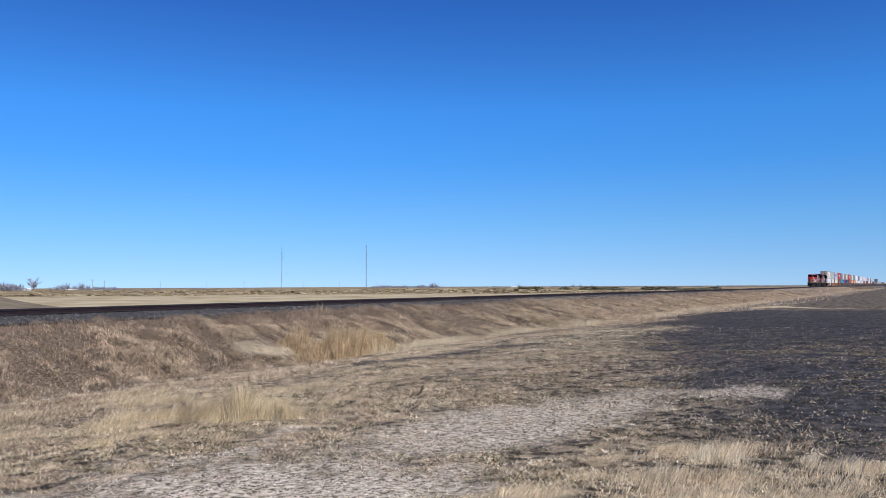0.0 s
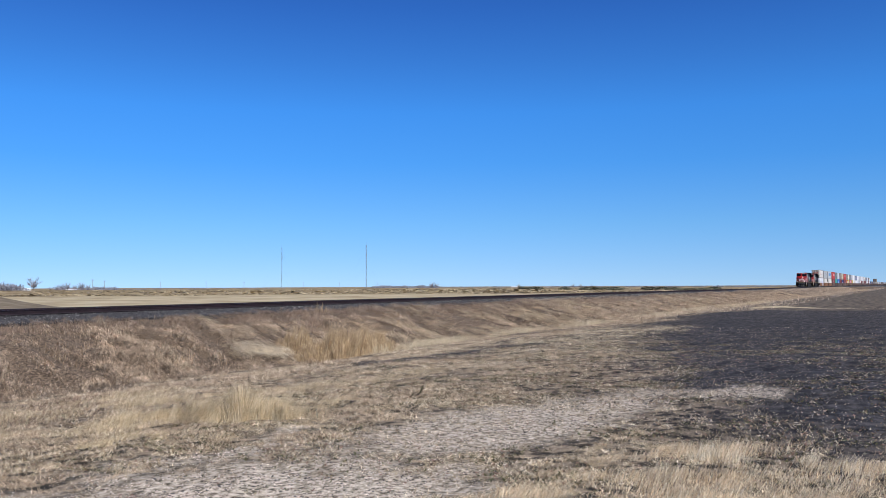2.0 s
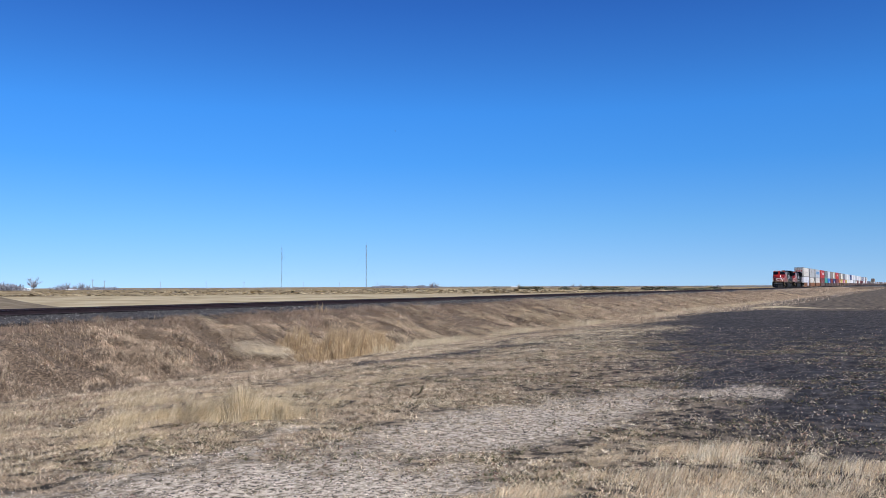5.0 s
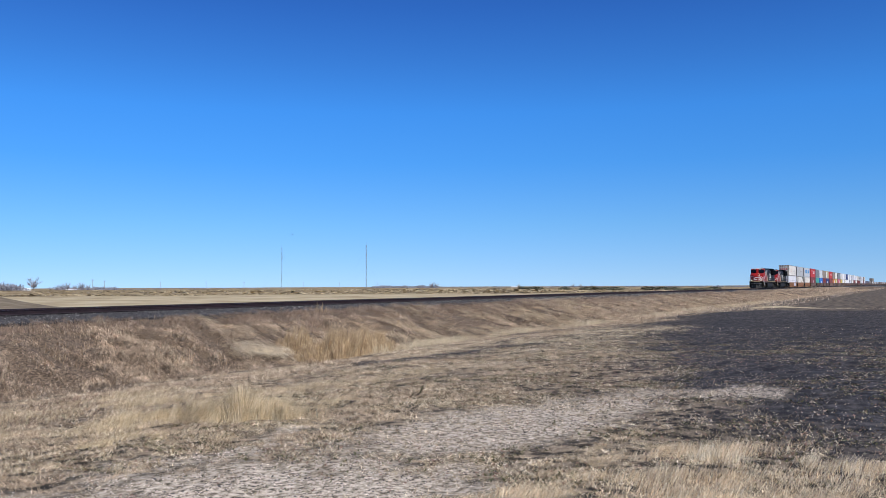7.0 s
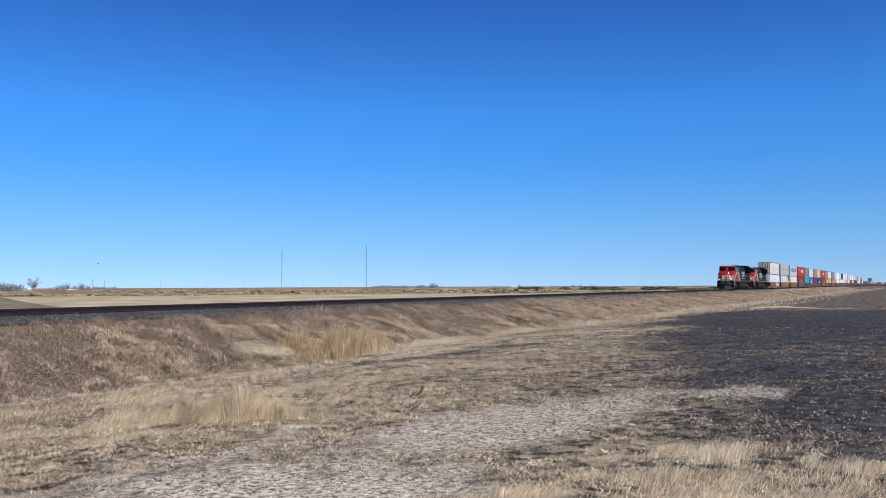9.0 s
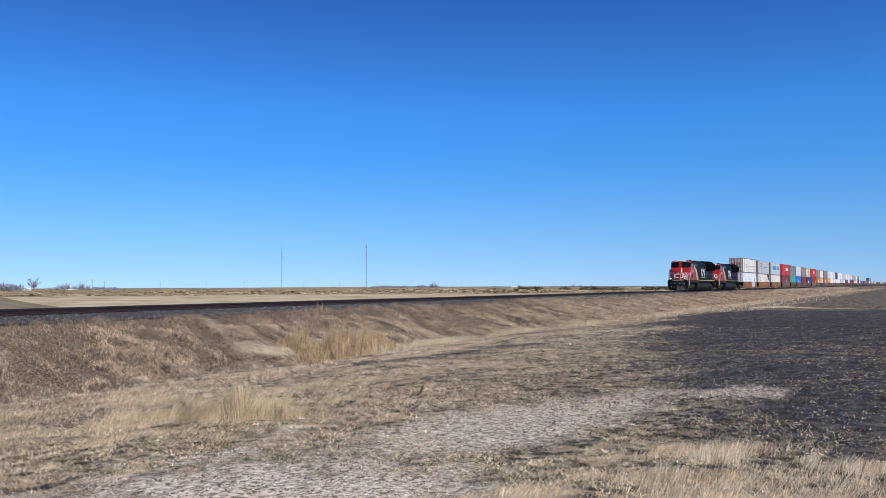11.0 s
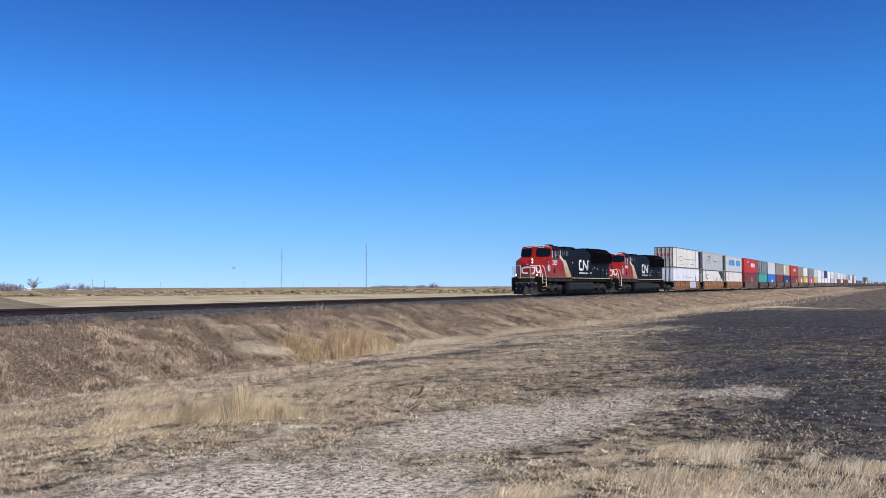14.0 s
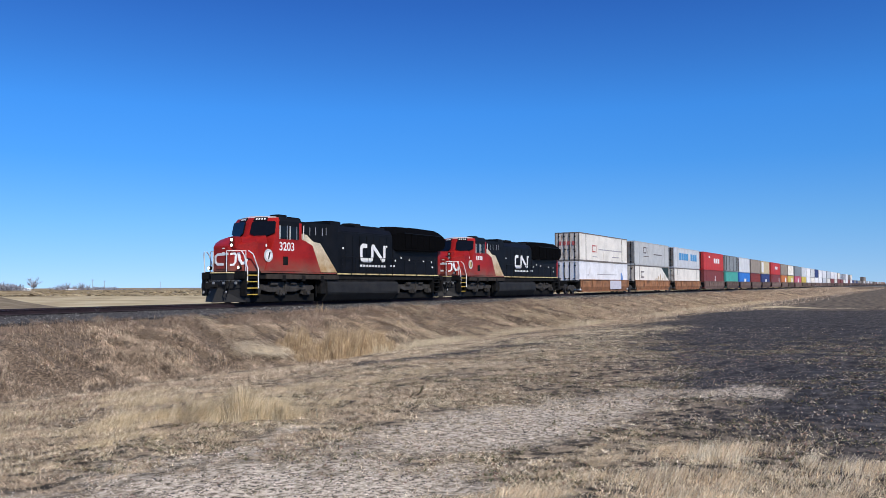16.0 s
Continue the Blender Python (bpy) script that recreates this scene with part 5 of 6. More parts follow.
REED = dry_material("tan reed stalks", (0.22, 0.14, 0.08), (0.48, 0.35, 0.20), (0.68, 0.53, 0.33), (0.34, 0.23, 0.13), (0.56, 0.40, 0.23), mottle=(0.6, 1.4), grain=4.0)
STONES = dry_material("pull-in gravel stones", (0.22, 0.165, 0.12), (0.52, 0.425, 0.34), (0.70, 0.595, 0.49), (0.82, 0.73, 0.62), (0.38, 0.28, 0.215))
CHIPS = dry_material("ballast stones", (0.012, 0.012, 0.012), (0.03, 0.028, 0.027), (0.06, 0.057, 0.053), (0.02, 0.019, 0.018), (0.33, 0.315, 0.295), (0.025, 0.023, 0.022), (0.10, 0.093, 0.086), (0.016, 0.015, 0.015))
CLODS = dry_material("dark clods", (0.03, 0.027, 0.026), (0.06, 0.055, 0.052), (0.11, 0.10, 0.092), (0.045, 0.04, 0.038))
SCRAPS = dry_material("dead weed leaves", (0.05, 0.038, 0.03), (0.13, 0.085, 0.06), (0.26, 0.15, 0.11), (0.075, 0.09, 0.042), (0.55, 0.47, 0.36), (0.20, 0.10, 0.08))
grass_rng = np.random.default_rng(7)


def stalks(name, x, y, tall, lean_x, lean_y, width, mat, label, sink=0.02, joints=True, arch=0.0):
    """Blades that stand at x, y and bend towards the lean; one mesh of stuff."""
    n = len(x)
    z = height(x, y) - sink
    a = grass_rng.uniform(0, 2 * np.pi, n)
    sx, sy = np.cos(a) * width / 2, np.sin(a) * width / 2
    base = np.stack([x, y, z], 1)
    side = np.stack([sx, sy, np.zeros(n)], 1)
    tip = base + np.stack([lean_x, lean_y, tall], 1)
    if joints:
        mid = base + np.stack([lean_x * 0.42, lean_y * 0.42, tall * 0.56 + arch], 1)
        v = np.stack([base - side, base + side, mid - side * 0.8, mid + side * 0.8, tip], 1).reshape(-1, 3)
        k = (np.arange(n) * 5)[:, None]
        f = np.concatenate([k + [0, 1, 3], k + [0, 3, 2], k + [2, 3, 4]], 1).reshape(-1, 3)
    else:
        v = np.stack([base - side, base + side, tip], 1).reshape(-1, 3)
        f = (np.arange(n) * 3)[:, None] + [0, 1, 2]
    return tagged(new(name, soup(name, v, 3, f, mat)), label, "grass", kind="stuff")


def scatter(n, x0, x1, y0, y1, power=1.0):
    """Spots in a stretch of the plan, thinning out along x."""
    u = grass_rng.uniform(0, 1, n) ** power
    return x0 + (x1 - x0) * u, grass_rng.uniform(y0, y1, n)


def keep(x, y, chance):
    k = grass_rng.uniform(0, 1, len(x)) < chance
    return x[k], y[k]


def bare(x, y):
    worn = smooth(10, 14, x) * smooth(34, 27, x) * smooth(13.5, 11, y) * smooth(-0.5, 0.25, ripple(x, y, 0.7, 121) + 0.8 * ripple(x, y, 0.22, 122))
    return np.maximum(np.maximum(in_gravel(x, y) * 0.90, in_soil(x, y) * 0.985), 0.72 * worn)


# matted litter all over the verge
x, y = scatter(820000, 3.0, 34.0, -1.5, 17.0, 1.7)
x, y = keep(x, y, (1 - bare(x, y)) * (0.03 + 0.97 * smooth(-0.15, 0.3, 1.0 * ripple(x, y, 1.6, 41) + 0.9 * ripple(x, y, 0.45, 42) + 0.9 * ripple(x, y, 0.1, 43) + 0.6 * ripple(x, y, 0.2, 47))))
n = len(x)
a, r = grass_rng.uniform(0, 2 * np.pi, n), grass_rng.uniform(0.014, 0.055, n) * (0.7 + x / 25)
stalks("dry_litter", x, y, grass_rng.uniform(0.004, 0.035, n), r * np.cos(a), r * np.sin(a), grass_rng.uniform(0.004, 0.008, n) * (0.8 + x / 14), STRAW, "matted bleached grass litter on the verge", 0.0, False)

# short standing grass in drifts
x, y = scatter(190000, 3.0, 32.0, -1.5, 18.0, 1.6)
x, y = keep(x, y, (1 - bare(x, y)) * smooth(0.0, 0.6, 0.8 * ripple(x, y, 2.2, 51) + 0.5 * ripple(x, y, 0.35, 53) + 0.5 * ripple(x, y, 0.7, 52) + 0.35 * smooth(6.0, 8.5, y) - 0.2))
n = len(x)
tall = grass_rng.uniform(0.015, 0.085, n) * (0.6 + 0.5 * smooth(5.5, 8.5, y))
stalks("short_grass", x, y, tall, grass_rng.normal(0.0, 0.055, n), grass_rng.normal(0.0, 0.055, n), grass_rng.uniform(0.0025, 0.0045, n) * (0.8 + x / 13), STRAW, "short dry standing grass in drifts")


# taller golden tufts: centre, spread, count, height
def tufts(name, spots, mat, label, width=0.006, wind=(0.0, 0.0), bend=1.0):
    xs, ys, hs = [], [], []
    for cx, cy, rx, ry, count, tall in spots:
        px, py = grass_rng.normal(cx, rx, count), grass_rng.normal(cy, ry, count)
        fall = np.exp(-(((px - cx) / rx) ** 2 + ((py - cy) / ry) ** 2) / 3)
        xs.append(px), ys.append(py), hs.append(tall * (0.10 + 0.90 * fall) * grass_rng.uniform(0.4, 1.2, count))
    x, y, h = np.concatenate(xs), np.concatenate(ys), np.concatenate(hs)
    n = len(x)
    k = grass_rng.uniform(0, 1, n) < 0.12 + 0.88 * smooth(-0.35, 0.25, ripple(x, y, 0.17, 44))
    x, y, h, n = x[k], y[k], h[k], int(k.sum())
    sway, strong = 3.6 * ripple(x, y, 0.3, 45), 0.5 + 0.3 * ripple(x, y, 0.3, 46)
    stalks(name, x, y, h, (wind[0] + bend * (np.cos(sway) * strong + grass_rng.normal(0, 0.35, n))) * h, (wind[1] + bend * (np.sin(sway) * strong + grass_rng.normal(0, 0.35, n))) * h, grass_rng.uniform(0.7, 1.3, n) * width, mat, label)


tufts("golden_grass", [(7.95, 7.45, 0.20, 0.20, 7500, 0.46), (8.2, 7.1, 0.2, 0.18, 4500, 0.34), (7.7, 8.0, 0.18, 0.2, 4500, 0.36), (7.6, 8.3, 0.22, 0.25, 3000, 0.26), (7.2, 8.75, 0.3, 0.25, 2600, 0.20), (7.55, 7.7, 0.3, 0.3, 3000, 0.18), (8.5, 7.0, 0.3, 0.2, 1200, 0.14)], GOLD, "golden tufts of long dry grass", 0.003, (0.16, -0.32), 0.75)
tufts("low_golden_grass", [(7.4, 2.9, 0.6, 0.25, 2200, 0.04), (8.2, 2.3, 0.5, 0.2, 2200, 0.05), (6.6, 2.8, 0.5, 0.2, 1500, 0.04), (7.9, 2.75, 0.35, 0.12, 1600, 0.045), (9.2, 2.65, 0.5, 0.15, 2000, 0.05), (7.2, 2.5, 0.4, 0.15, 1500, 0.05), (8.4, 1.9, 0.4, 0.15, 1300, 0.06), (5.2, 6.3, 0.4, 0.3, 1800, 0.06), (6.9, 6.6, 0.5, 0.3, 2200, 0.07), (8.0, 6.5, 0.6, 0.3, 2200, 0.06), (9.3, 7.2, 0.6, 0.3, 2200, 0.08), (6.3, 7.4, 0.5, 0.3, 2200, 0.08), (6.6, 8.3, 0.45, 0.35, 3500, 0.14), (6.0, 7.4, 0.4, 0.25, 2500, 0.11)], GOLD, "low golden grass round the pull-in", 0.003, (0.16, -0.32), 0.75)
tufts("verge_tufts", [(5.6, 9.4, 0.5, 0.45, 3500, 0.15), (9.4, 7.4, 0.6, 0.3, 2500, 0.12), (11.5, 9.4, 1.0, 0.5, 4000, 0.17), (14, 8.8, 1.2, 0.4, 3000, 0.13), (9.2, 10.5, 0.8, 0.5, 4000, 0.19), (7.0, 11.5, 0.9, 0.6, 4500, 0.2), (10.5, 13.0, 1.0, 0.6, 4500, 0.2), (8.5, 14.5, 0.9, 0.7, 4000, 0.2)], GOLD, "scattered golden tufts down the verge", 0.003, (0.16, -0.32), 0.75)
tufts("rust_weeds", [(7.75, 8.2, 0.12, 0.14, 420, 0.34), (7.6, 8.55, 0.16, 0.16, 300, 0.22), (8.6, 6.75, 0.2, 0.15, 160, 0.2), (7.0, 11.0, 1.1, 0.7, 4200, 0.11), (8.8, 12.0, 1.1, 0.6, 3600, 0.11), (5.6, 10.0, 0.7, 0.5, 1800, 0.09), (10.5, 14.2, 1.4, 0.8, 4200, 0.14), (8.0, 14.0, 1.2, 0.9, 3600, 0.14)], SCRAPS, "rusty dead weeds among the verge grass", 0.007, (0.1, -0.1))
# matted thatch: short stalks leaning every way, in small clumps with gaps
x, y = scatter(330000, 3.5, 20.0, 4.5, 16.5, 1.4)
x, y = keep(x, y, (1 - bare(x, y)) * smooth(-0.1, 0.35, ripple(x, y, 0.16, 55) + 0.7 * ripple(x, y, 0.6, 56)) * smooth(4.6, 6.4, y))
n = len(x)
a, r = 6.3 * ripple(x, y, 0.35, 57) + grass_rng.normal(0, 0.7, n), grass_rng.uniform(0.025, 0.085, n)
stalks("matted_thatch", x, y, grass_rng.uniform(0.015, 0.07, n), r * np.cos(a), r * np.sin(a), grass_rng.uniform(0.003, 0.006, n) * (0.8 + x / 14), BROWN, "matted brown thatch with gaps", 0.0, False)
edge_tufts = [(5.75, 2.35, 0.2, 0.2, 900, 0.10), (6.3, 2.0, 0.26, 0.22, 1500, 0.12), (6.9, 1.75, 0.2, 0.16, 1300, 0.16), (7.6, 1.62, 0.13, 0.12, 900, 0.19), (7.55, 1.3, 0.1, 0.1, 700, 0.2), (7.2, 1.1, 0.3, 0.22, 1900, 0.12), (7.9, 0.75, 0.14, 0.12, 900, 0.15), (7.7, 0.45, 0.3, 0.25, 2000, 0.15), (8.1, 0.05, 0.16, 0.16, 1100, 0.22), (8.2, -0.4, 0.3, 0.25, 1600, 0.22), (6.6, 1.2, 0.35, 0.3, 1900, 0.11), (7.0, 0.5, 0.35, 0.3, 1900, 0.11), (6.2, 1.5, 0.3, 0.3, 1500, 0.09), (6.6, 0.6, 0.3, 0.3, 1500, 0.1), (7.0, 0.0, 0.35, 0.3, 1500, 0.1)]
tufts("foreground_grass", [(cx, cy, rx, ry, count // 2, tall) for cx, cy, rx, ry, count, tall in edge_tufts], EDGE, "pale wind-bent grass at the edge of the pull-in", 0.0025, (0.2, -0.35), 0.5)
# the even stand between the tufts: fine upright stems bent by the wind, browner at the foot
x, y = scatter(80000, 5.2, 9.2, -1.0, 3.3, 1.0)
x, y = keep(x, y, smooth(0.35, -0.3, y - 3.05 + 0.33 * (x - 5.6) + 0.5 * ripple(x, y, 0.7, 111)) * smooth(8.9, 7.7, x + 0.8 * ripple(x, y, 0.6, 112)) * smooth(-0.4, 0.4, ripple(x, y, 0.3, 113) + 0.7 * ripple(x, y, 0.1, 114)))
n = len(x)
tall = grass_rng.uniform(0.04, 0.14, n) * (0.75 + 0.5 * ripple(x, y, 0.5, 115)) * smooth(0.5, -0.4, y - 3.05 + 0.33 * (x - 5.6))
half = n * 2 // 5
for name, mat, label, k in (("foreground_stand", EDGE, "stand of fine bleached grass beside the pull-in", slice(0, half)), ("foreground_stalks", WARM, "warm brown stems among the bleached grass", slice(half, n))):
    h = tall[k]
    stalks(name, x[k], y[k], h, (0.25 + grass_rng.normal(0, 0.25, len(h))) * h, (-0.4 + grass_rng.normal(0, 0.25, len(h))) * h, grass_rng.uniform(0.0024, 0.0044, len(h)), mat, label)
tufts("reed_clump", [(23.9, 18.9, 0.3, 0.36, 3000, 0.85), (24.5, 18.6, 0.45, 0.34, 5000, 1.2), (25.3, 18.5, 0.5, 0.34, 5200, 1.25), (26.3, 18.5, 0.5, 0.32, 4600, 1.1), (27.3, 18.6, 0.45, 0.32, 3600, 0.95), (28.3, 18.7, 0.4, 0.3, 1800, 0.6), (25.0, 20.6, 0.5, 0.3, 1500, 1.1)], REED, "tall tan clump of reed grass in the ditch", 0.012, (0.06, -0.02), 0.32)
tufts("tall_weeds", [(28.6, 22.9, 0.4, 0.3, 420, 0.85), (29.8, 23.4, 0.35, 0.3, 380, 0.8), (31.5, 24.4, 0.6, 0.4, 300, 0.5)], WITHERED, "tall reddish-brown weeds on the bank behind the reeds", 0.012, (0.05, 0.0), 0.45)
n = 1300
x, y = grass_rng.normal(22.6, 0.55, n), grass_rng.normal(20.6, 0.45, n)
a, r = radians(262) + grass_rng.normal(0, 0.16, n), grass_rng.uniform(0.5, 1.1, n)
stalks("lodged_bundle", x, y, 0.19 * np.sin(a) * r + grass_rng.uniform(0.0, 0.12, n), r * np.cos(a), r * np.sin(a), grass_rng.uniform(0.010, 0.019, n), EDGE, "bundle of pale straws lying down the foot of the bank", -0.12, True, grass_rng.uniform(0.05, 0.16, n))
tufts("lone_weed", [(11.45, 6.9, 0.03, 0.03, 12, 0.27)], SCRAPS, "single reddish dead weed on the verge", 0.02)
tufts("track_weeds", [(33.4, 26.0, 0.35, 0.2, 110, 0.62)], REED, "dry weed stalks beside the ballast", 0.014)

# lodged grass combed down the embankment in overlapping swathes
x, y = scatter(300000, 2.0, 190.0, 18.4, 26.35, 2.0)
along, across = x * math.cos(radians(247)) + y * math.sin(radians(247)), y * math.cos(radians(247)) - x * math.sin(radians(247))
swathe = ripple(along * 0.22, across, 0.3, 64) + 0.7 * ripple(along * 0.3, across, 0.85, 65)
k = grass_rng.uniform(0, 1, len(x)) < 0.07 + 0.93 * smooth(-0.2, 0.35, swathe)
x, y, swathe = x[k], y[k], swathe[k]
n = len(x)
lie = radians(252) + 0.5 * ripple(x, y, 3.4, 61) + 0.3 * ripple(x, y, 1.0, 62) + grass_rng.normal(0, 0.2, n)
length = grass_rng.uniform(0.2, 0.75, n)
mat_up = 0.17 * smooth(-0.2, 0.9, swathe)
tall, reach_x, reach_y, wide, hump = 0.19 * np.sin(lie) * length - 0.6 * mat_up + grass_rng.uniform(0.02, 0.18, n), np.cos(lie) * length, np.sin(lie) * length, grass_rng.uniform(0.006, 0.015, n) * (0.8 + x / 55), grass_rng.uniform(0.02, 0.12, n)
crest = y + 0.9 * ripple(x, y, 2.2, 69) + 0.5 * grass_rng.normal(0, 1, n) > 24.3
for name, mat, label, k in (("embankment_grass", BANK, "brown lodged grass combed down the embankment", ~crest), ("crest_grass", WITHERED, "duller brown grass along the crest of the embankment", crest)):
    short = 0.6 if mat == WITHERED else 1.0
    stalks(name, x[k], y[k], tall[k], reach_x[k] * short, reach_y[k] * short, wide[k] * short, mat, label, -mat_up[k], True, hump[k])

# ragged dead weeds along the foot of the ballast and long bent straws in the bank
x, y = scatter(52000, 2.0, 130.0, 23.4, 26.3, 1.6)
x, y = keep(x, y, 0.15 + 0.85 * smooth(-0.2, 0.5, ripple(x, y, 1.1, 66) + 0.6 * ripple(x, y, 0.35, 67)))
n = len(x)
stalks("shoulder_weeds", x, y, grass_rng.uniform(0.05, 0.26, n) * smooth(23.0, 25.6, y), grass_rng.normal(0, 0.07, n), grass_rng.normal(0, 0.07, n), grass_rng.uniform(0.005, 0.014, n) * (0.8 + x / 60), WITHERED, "withered brown weeds at the foot of the ballast", 0.0)
x, y = scatter(120000, 3.0, 110.0, 18.8, 26.0, 1.7)
along, across = x * math.cos(radians(247)) + y * math.sin(radians(247)), y * math.cos(radians(247)) - x * math.sin(radians(247))
swathe = ripple(along * 0.22, across, 0.3, 64) + 0.7 * ripple(along * 0.3, across, 0.85, 65)
k = grass_rng.uniform(0, 1, len(x)) < smooth(0.25, 0.9, swathe) * smooth(-0.5, 0.4, ripple(x, y, 4.0, 68))
x, y, swathe = x[k], y[k], swathe[k]
n = len(x)
a = radians(252) + 0.5 * ripple(x, y, 3.4, 61) + 0.3 * ripple(x, y, 1.0, 62) + grass_rng.normal(0, 0.13, n)
r = grass_rng.uniform(0.5, 1.2, n)
stalks("bent_straws", x, y, 0.19 * np.sin(a) * r + grass_rng.uniform(-0.05, 0.12, n), r * np.cos(a), r * np.sin(a), grass_rng.uniform(0.006, 0.013, n) * (0.8 + x / 60), PALE, "long pale straws lying combed over the bank", -0.17 * smooth(-0.2, 0.9, swathe), True, grass_rng.uniform(0.06, 0.16, n))

# pale strip in the ditch
x, y = scatter(52000, 26.0, 125.0, 15.8, 20.6, 1.4)
x, y = keep(x, y, np.exp(-((y - 18.6 - 0.5 * ripple(x, y, 6, 71)) / 0.9) ** 2) * smooth(-0.9, 0.3, ripple(x, y, 2.5, 72) + 0.6 * ripple(x, y, 0.8, 73)))
n = len(x)
tall = grass_rng.uniform(0.10, 0.38, n)
stalks("ditch_grass", x, y, tall, grass_rng.normal(0.08, 0.16, n), grass_rng.normal(0, 0.16, n), grass_rng.uniform(0.007, 0.015, n) * (0.7 + x / 95), PALE, "pale dry grass along the ditch")

# pale grass along the far edge of the tilled field
u = grass_rng.beta(3.0, 1.3, 2000) * 1.6 - 0.45
x, y = 58.3 + 7.6 * u + grass_rng.normal(0, 0.25, len(u)), 0.3 + 9.0 * u + grass_rng.normal(0, 0.2, len(u))
n = len(x)
stalks("field_edge_grass", x, y, grass_rng.uniform(0.03, 0.17, n) * (0.35 + 0.85 * smooth(0.3, 0.9, u)) * (0.7 + 0.5 * ripple(x, y, 1.2, 74)), grass_rng.normal(0.1, 0.1, n), grass_rng.normal(0, 0.1, n), grass_rng.uniform(0.02, 0.04, n), PALE, "pale grass along the edge of the tilled field")

# rougher grass on the ditch floor and far along the line
x, y = scatter(60000, 6.0, 60.0, 11.0, 20.0, 1.3)
x, y = keep(x, y, 0.35 + 0.65 * smooth(-0.3, 0.5, ripple(x, y, 1.8, 81)) - 0.8 * in_soil(x, y))
n = len(x)
stalks("ditch_floor_grass", x, y, grass_rng.uniform(0.03, 0.13, n), grass_rng.normal(0.0, 0.13, n), grass_rng.normal(0, 0.13, n), grass_rng.uniform(0.008, 0.015, n) * (0.7 + x / 45), BROWN, "rough brown grass on the ditch floor")
x, y = scatter(80000, 60.0, 420.0, 8.0, 26.8, 1.8)
x, y = keep(x, y, (1 - 0.97 * in_soil(x, y)) * np.where(y < 17, 0.12, 1.0))
n = len(x)
stalks("far_verge_grass", x, y, grass_rng.uniform(0.08, 0.35, n), grass_rng.normal(0.1, 0.2, n), grass_rng.normal(0, 0.2, n), grass_rng.uniform(0.014, 0.03, n) * (0.6 + x / 100), BROWN, "dry grass verge far along the line")


def lumps(name, x, y, size, mat, label, base=None, flat=0.7):
    """Small angular stones or clods: squashed, jittered pyramids sunk in the ground."""
    n = len(x)
    z = (height(x, y) if base is None else base) + size * 0.05
    dirs = np.array([(1, 0, 0), (0, 1, 0), (-1, 0, 0), (0, -1, 0), (0, 0, 1)], float) - (0, 0, 0.2)
    v = dirs[None] * grass_rng.uniform(0.55, 1.2, (n, 5, 1)) + grass_rng.normal(0, 0.18, (n, 5, 3))
    v[:, :, 2] *= flat
    v = v * size[:, None, None] + np.stack([x, y, z], 1)[:, None]
    tri = np.array([(0, 1, 4), (1, 2, 4), (2, 3, 4), (3, 0, 4)])
    f = (np.arange(n) * 5)[:, None, None] + tri[None]
    return tagged(new(name, soup(name, v.reshape(-1, 3), 3, f.reshape(-1, 3), mat)), label, "stones", kind="stuff")


x, y = scatter(46000, 4.0, 24.0, -1.0, 14.0, 1.6)
x, y = keep(x, y, (0.25 + 0.75 * smooth(0.0, 0.5, ripple(x, y, 1.1, 98) + 0.5 * ripple(x, y, 0.3, 99))) * (1 - 0.7 * in_gravel(x, y)) * (1 - 0.5 * in_soil(x, y)))
n = len(x)
lumps("leaf_scraps", x, y, grass_rng.uniform(0.008, 0.022, len(x)) * (0.7 + x / 22), SCRAPS, "dark and reddish-brown weed scraps among the straw", None, 0.5)
x, y = scatter(90000, 3.5, 15.0, 0.5, 7.5, 1.3)
x, y = keep(x, y, in_gravel(x, y) * 0.9 + 0.02)
lumps("gravel_clods", x[::5] + 0.02, y[::5], grass_rng.uniform(0.006, 0.02, len(x[::5])) * (0.6 + x[::5] / 16), CLODS, "dark crumbs of earth among the gravel", None, 0.5)
lumps("gravel_stones", x, y, grass_rng.uniform(0.004, 0.013, len(x)), STONES, "loose pale gravel on the pull-in")
x, y = scatter(55000, 6.0, 62.0, -1.5, 14.0, 1.5)
x, y = keep(x, y, in_soil(x, y) * 0.9)
lumps("soil_clods", x, y, grass_rng.uniform(0.008, 0.03, len(x)) * (0.7 + x / 40), CLODS, "dark crumbled clods of tilled soil")
x, y = scatter(260000, 6.0, 34.0, -1.5, 10.0, 1.3)
x, y = keep(x, y, 0.7 * smooth(-2.0, 2.5, y) * smooth(0.1, 0.4, in_soil(x, y)) * (0.15 + 0.85 * smooth(0.3, 3.4, y - 0.05 * x)) * 0.6 * (0.10 + 0.90 * smooth(22, 8, x)) * (0.3 + 0.7 * smooth(-0.4, 0.4, ripple(x, y, 1.2, 95) + 0.5 * ripple(x, y, 0.3, 96))))
n = len(x)
a, r = grass_rng.uniform(0, 2 * np.pi, n), grass_rng.uniform(0.008, 0.02, n) * (0.7 + x / 25)
stalks("stubble_straw", x, y, grass_rng.uniform(0.005, 0.03, n), r * np.cos(a), r * np.sin(a), grass_rng.uniform(0.006, 0.011, n) * (0.7 + x / 22), BROWN, "scattered straw on the tilled soil", 0.0, False)

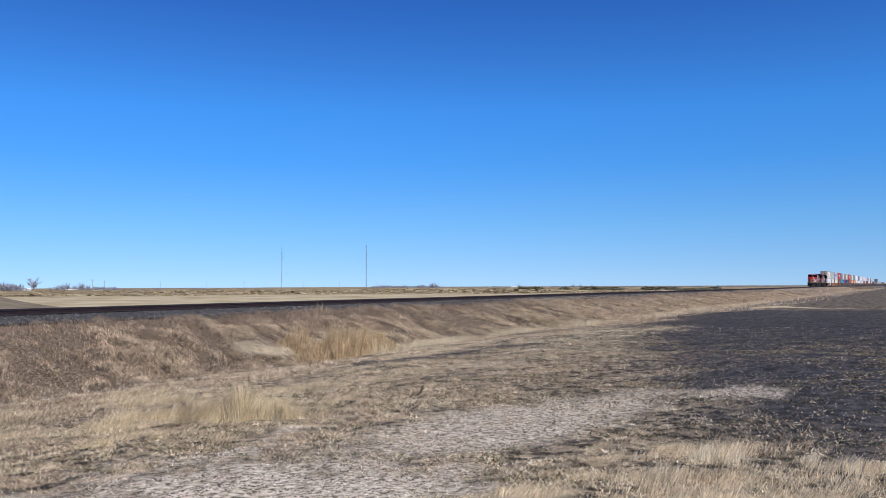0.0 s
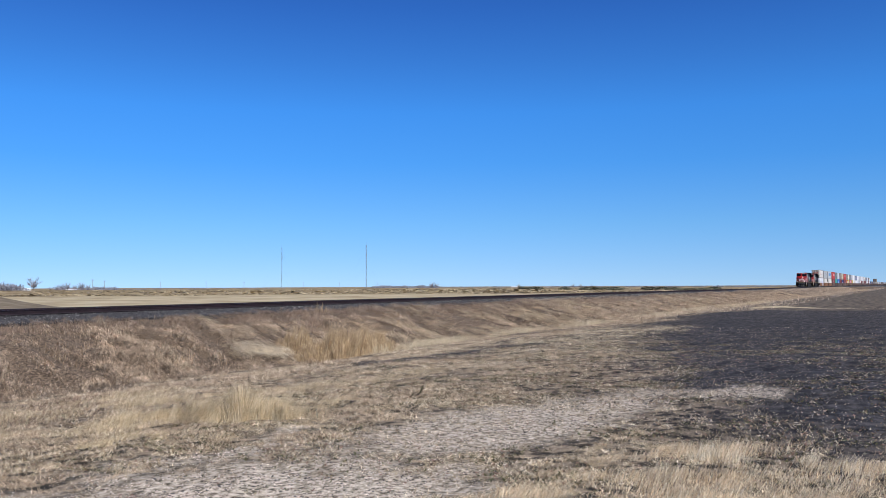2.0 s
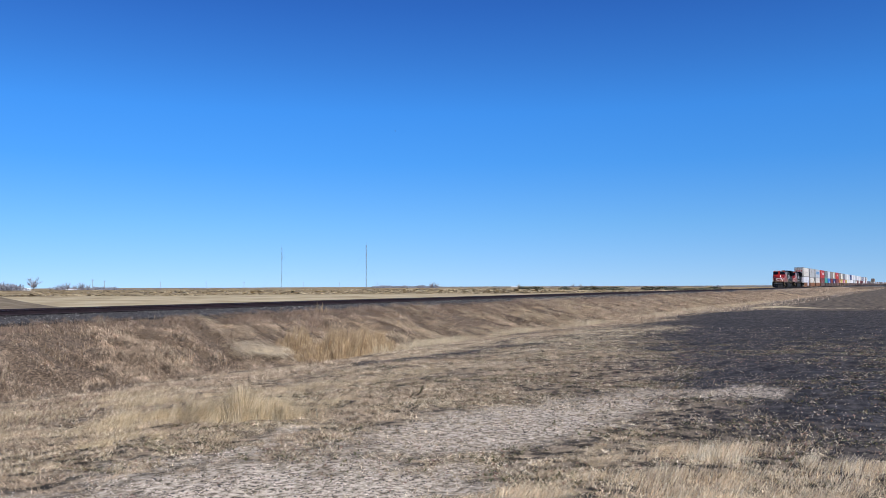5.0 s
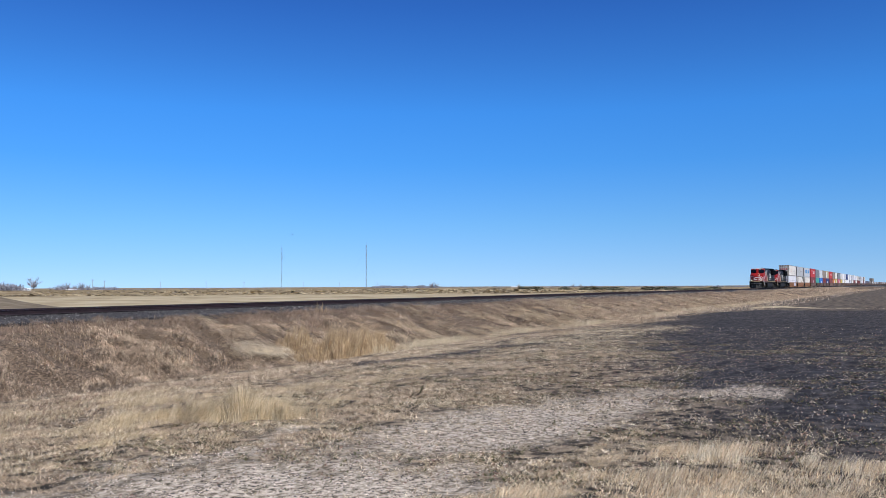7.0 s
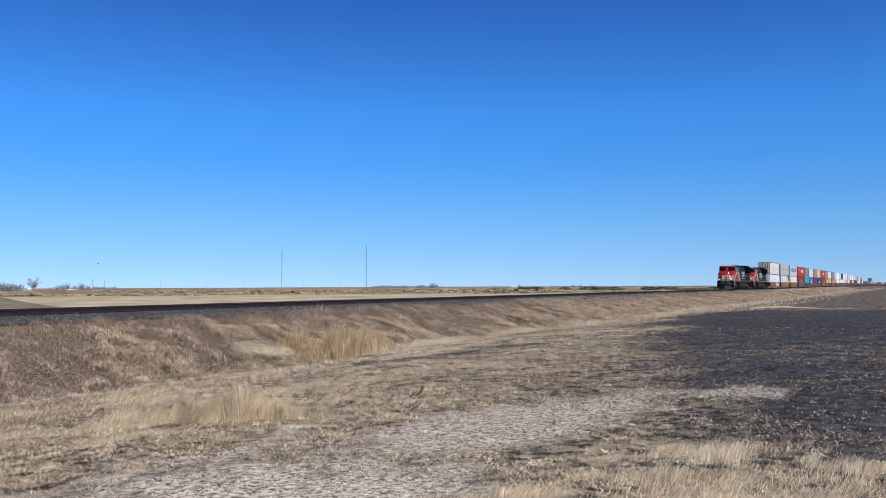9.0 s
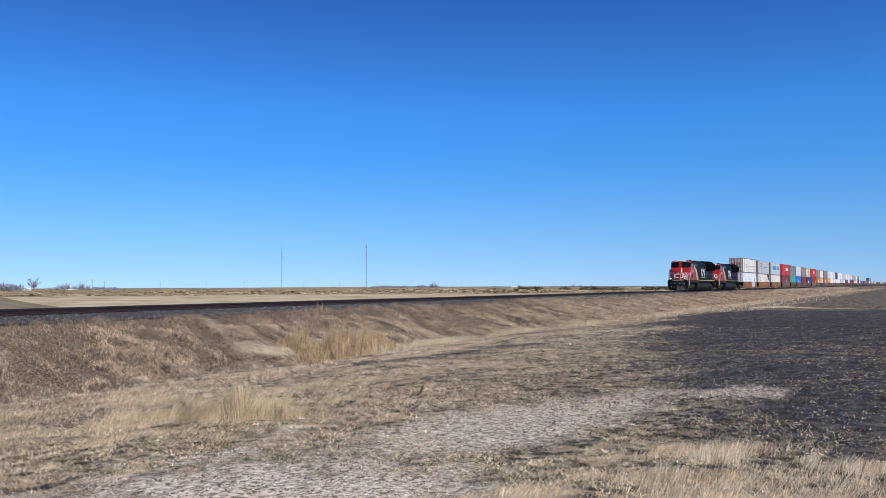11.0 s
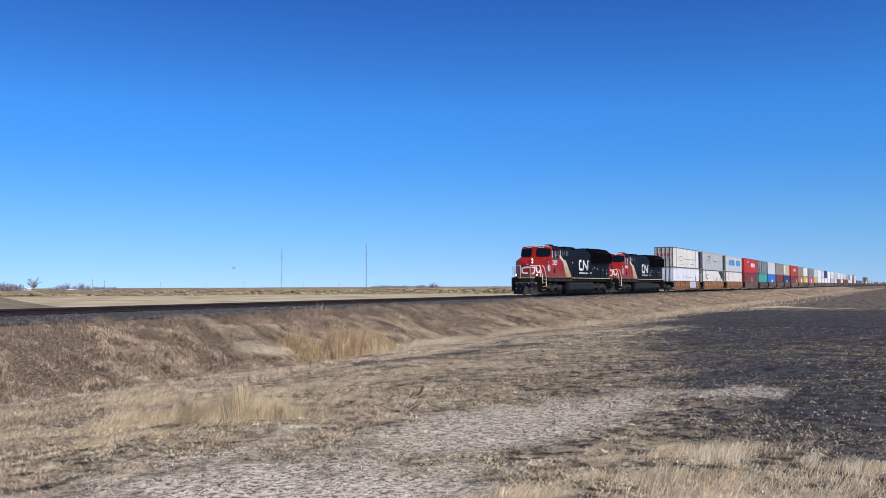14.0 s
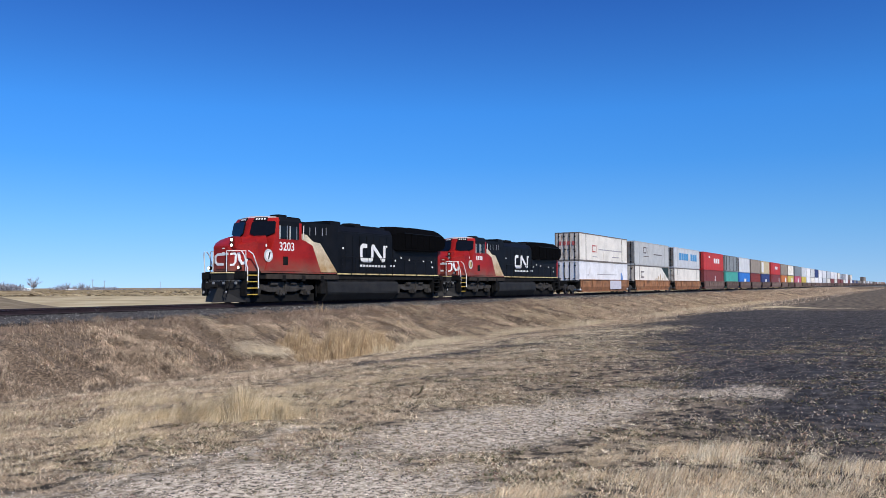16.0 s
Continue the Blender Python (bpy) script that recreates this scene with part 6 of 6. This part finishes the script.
# withered low weeds in patches between the straw and the soil
x, y = scatter(260000, 5.0, 34.0, -1.0, 13.0, 1.3)
x, y = keep(x, y, smooth(-0.1, 0.5, ripple(x, y, 0.9, 101) + 0.8 * ripple(x, y, 0.25, 102) + 0.4 * ripple(x, y, 3.0, 103)) * (1 - 0.8 * smooth(0.0, 0.6, in_gravel(x, y))) * (1 - 0.35 * in_soil(x, y)) * smooth(9.0, 6.4, y - 0.20 * x) * smooth(33, 17, x))
n = len(x)
a, r = grass_rng.uniform(0, 2 * np.pi, n), grass_rng.uniform(0.012, 0.04, n) * (0.7 + x / 22)
stalks("withered_weeds", x, y, grass_rng.uniform(0.004, 0.03, n), r * np.cos(a), r * np.sin(a), grass_rng.uniform(0.01, 0.026, n) * (0.6 + x / 20), WEEDLEAF, "withered olive and reddish low weeds", 0.0, False)

# stones on the ballast shoulder
u = grass_rng.uniform(0, 1, 26000) ** 1.5
x = 3 + 117 * u
d = grass_rng.uniform(1.4, 3.75, len(u))
z = np.interp(d, [0, 1.75, 3.1, 3.65, 3.8], [-0.215, -0.215, -0.37, -0.385, -0.42])
lumps("ballast_stones", x, TRACK_Y - d, grass_rng.uniform(0.018, 0.052, len(u)) * (0.8 + x / 110), CHIPS, "angular grey ballast stones", z, 0.9)


# ---- what moves ----
def to_go(t):
    """Metres that the train has yet to run until 16 s: it gathers speed gently from 17.2 to 18.95 m/s."""
    return 17.2 * (16.0 - t) + 0.0547 * (256.0 - t * t)


def motions():
    """The train runs past, gathering speed, its wheels turn, and two birds cross the sky."""
    for thing, back, y, z in train:
        rows = []
        for t in range(0, 17, 2):
            rows.append((t, pose(FRONT_AT_END + back + to_go(t), TRACK_Y + y, z)))
        walk(thing, rows)
    for w, r in turning:
        x, y, z = w.location
        walk(w, [(k / 30, pose(x, y, z, 0, -math.degrees((to_go(0) - to_go(k / 30)) / r), 0)) for k in range(481)])
    # the wings stay spread while the birds glide past to the left
    flights = [[(0.0, (300, 190, 130)), (5.0, (112, 72, 26)), (7.0, (78, 65, 7.1)), (8.5, (54.5, 61.5, 3.9)), (9.0, (46.6, 60, 2.8)), (12.0, (-4, 51, 6)), (16.0, (-70, 38, 20))],
               [(0.0, (420, 250, 3.0)), (10.0, (78, 55, 0.6)), (12.5, (50.7, 42.4, 1.8)), (13.0, (45.9, 39.8, 2.36)), (13.5, (41, 37.3, 2.36)), (14.0, (36.2, 34.6, 1.9)), (14.5, (31.38, 31.8, 1.48)), (14.8, (28.48, 30.2, 1.19)), (15.0, (26.54, 29.1, 0.89)), (15.2, (24.61, 28.0, 0.62)), (15.5, (22.55, 26.9, 0.33)), (16.0, (19.58, 25.2, -0.02))]]
    for (ob, _), path in zip(birds, flights):
        rows = []
        for k, (t, p) in enumerate(path):
            q = path[min(k + 1, len(path) - 1)][1] if k + 1 < len(path) else tuple(2 * a - b for a, b in zip(p, path[k - 1][1]))
            rows.append((t, pose(*p, 0, 0, math.degrees(math.atan2(q[1] - p[1], q[0] - p[0])) + 180)))
        walk(ob, rows)


motions()
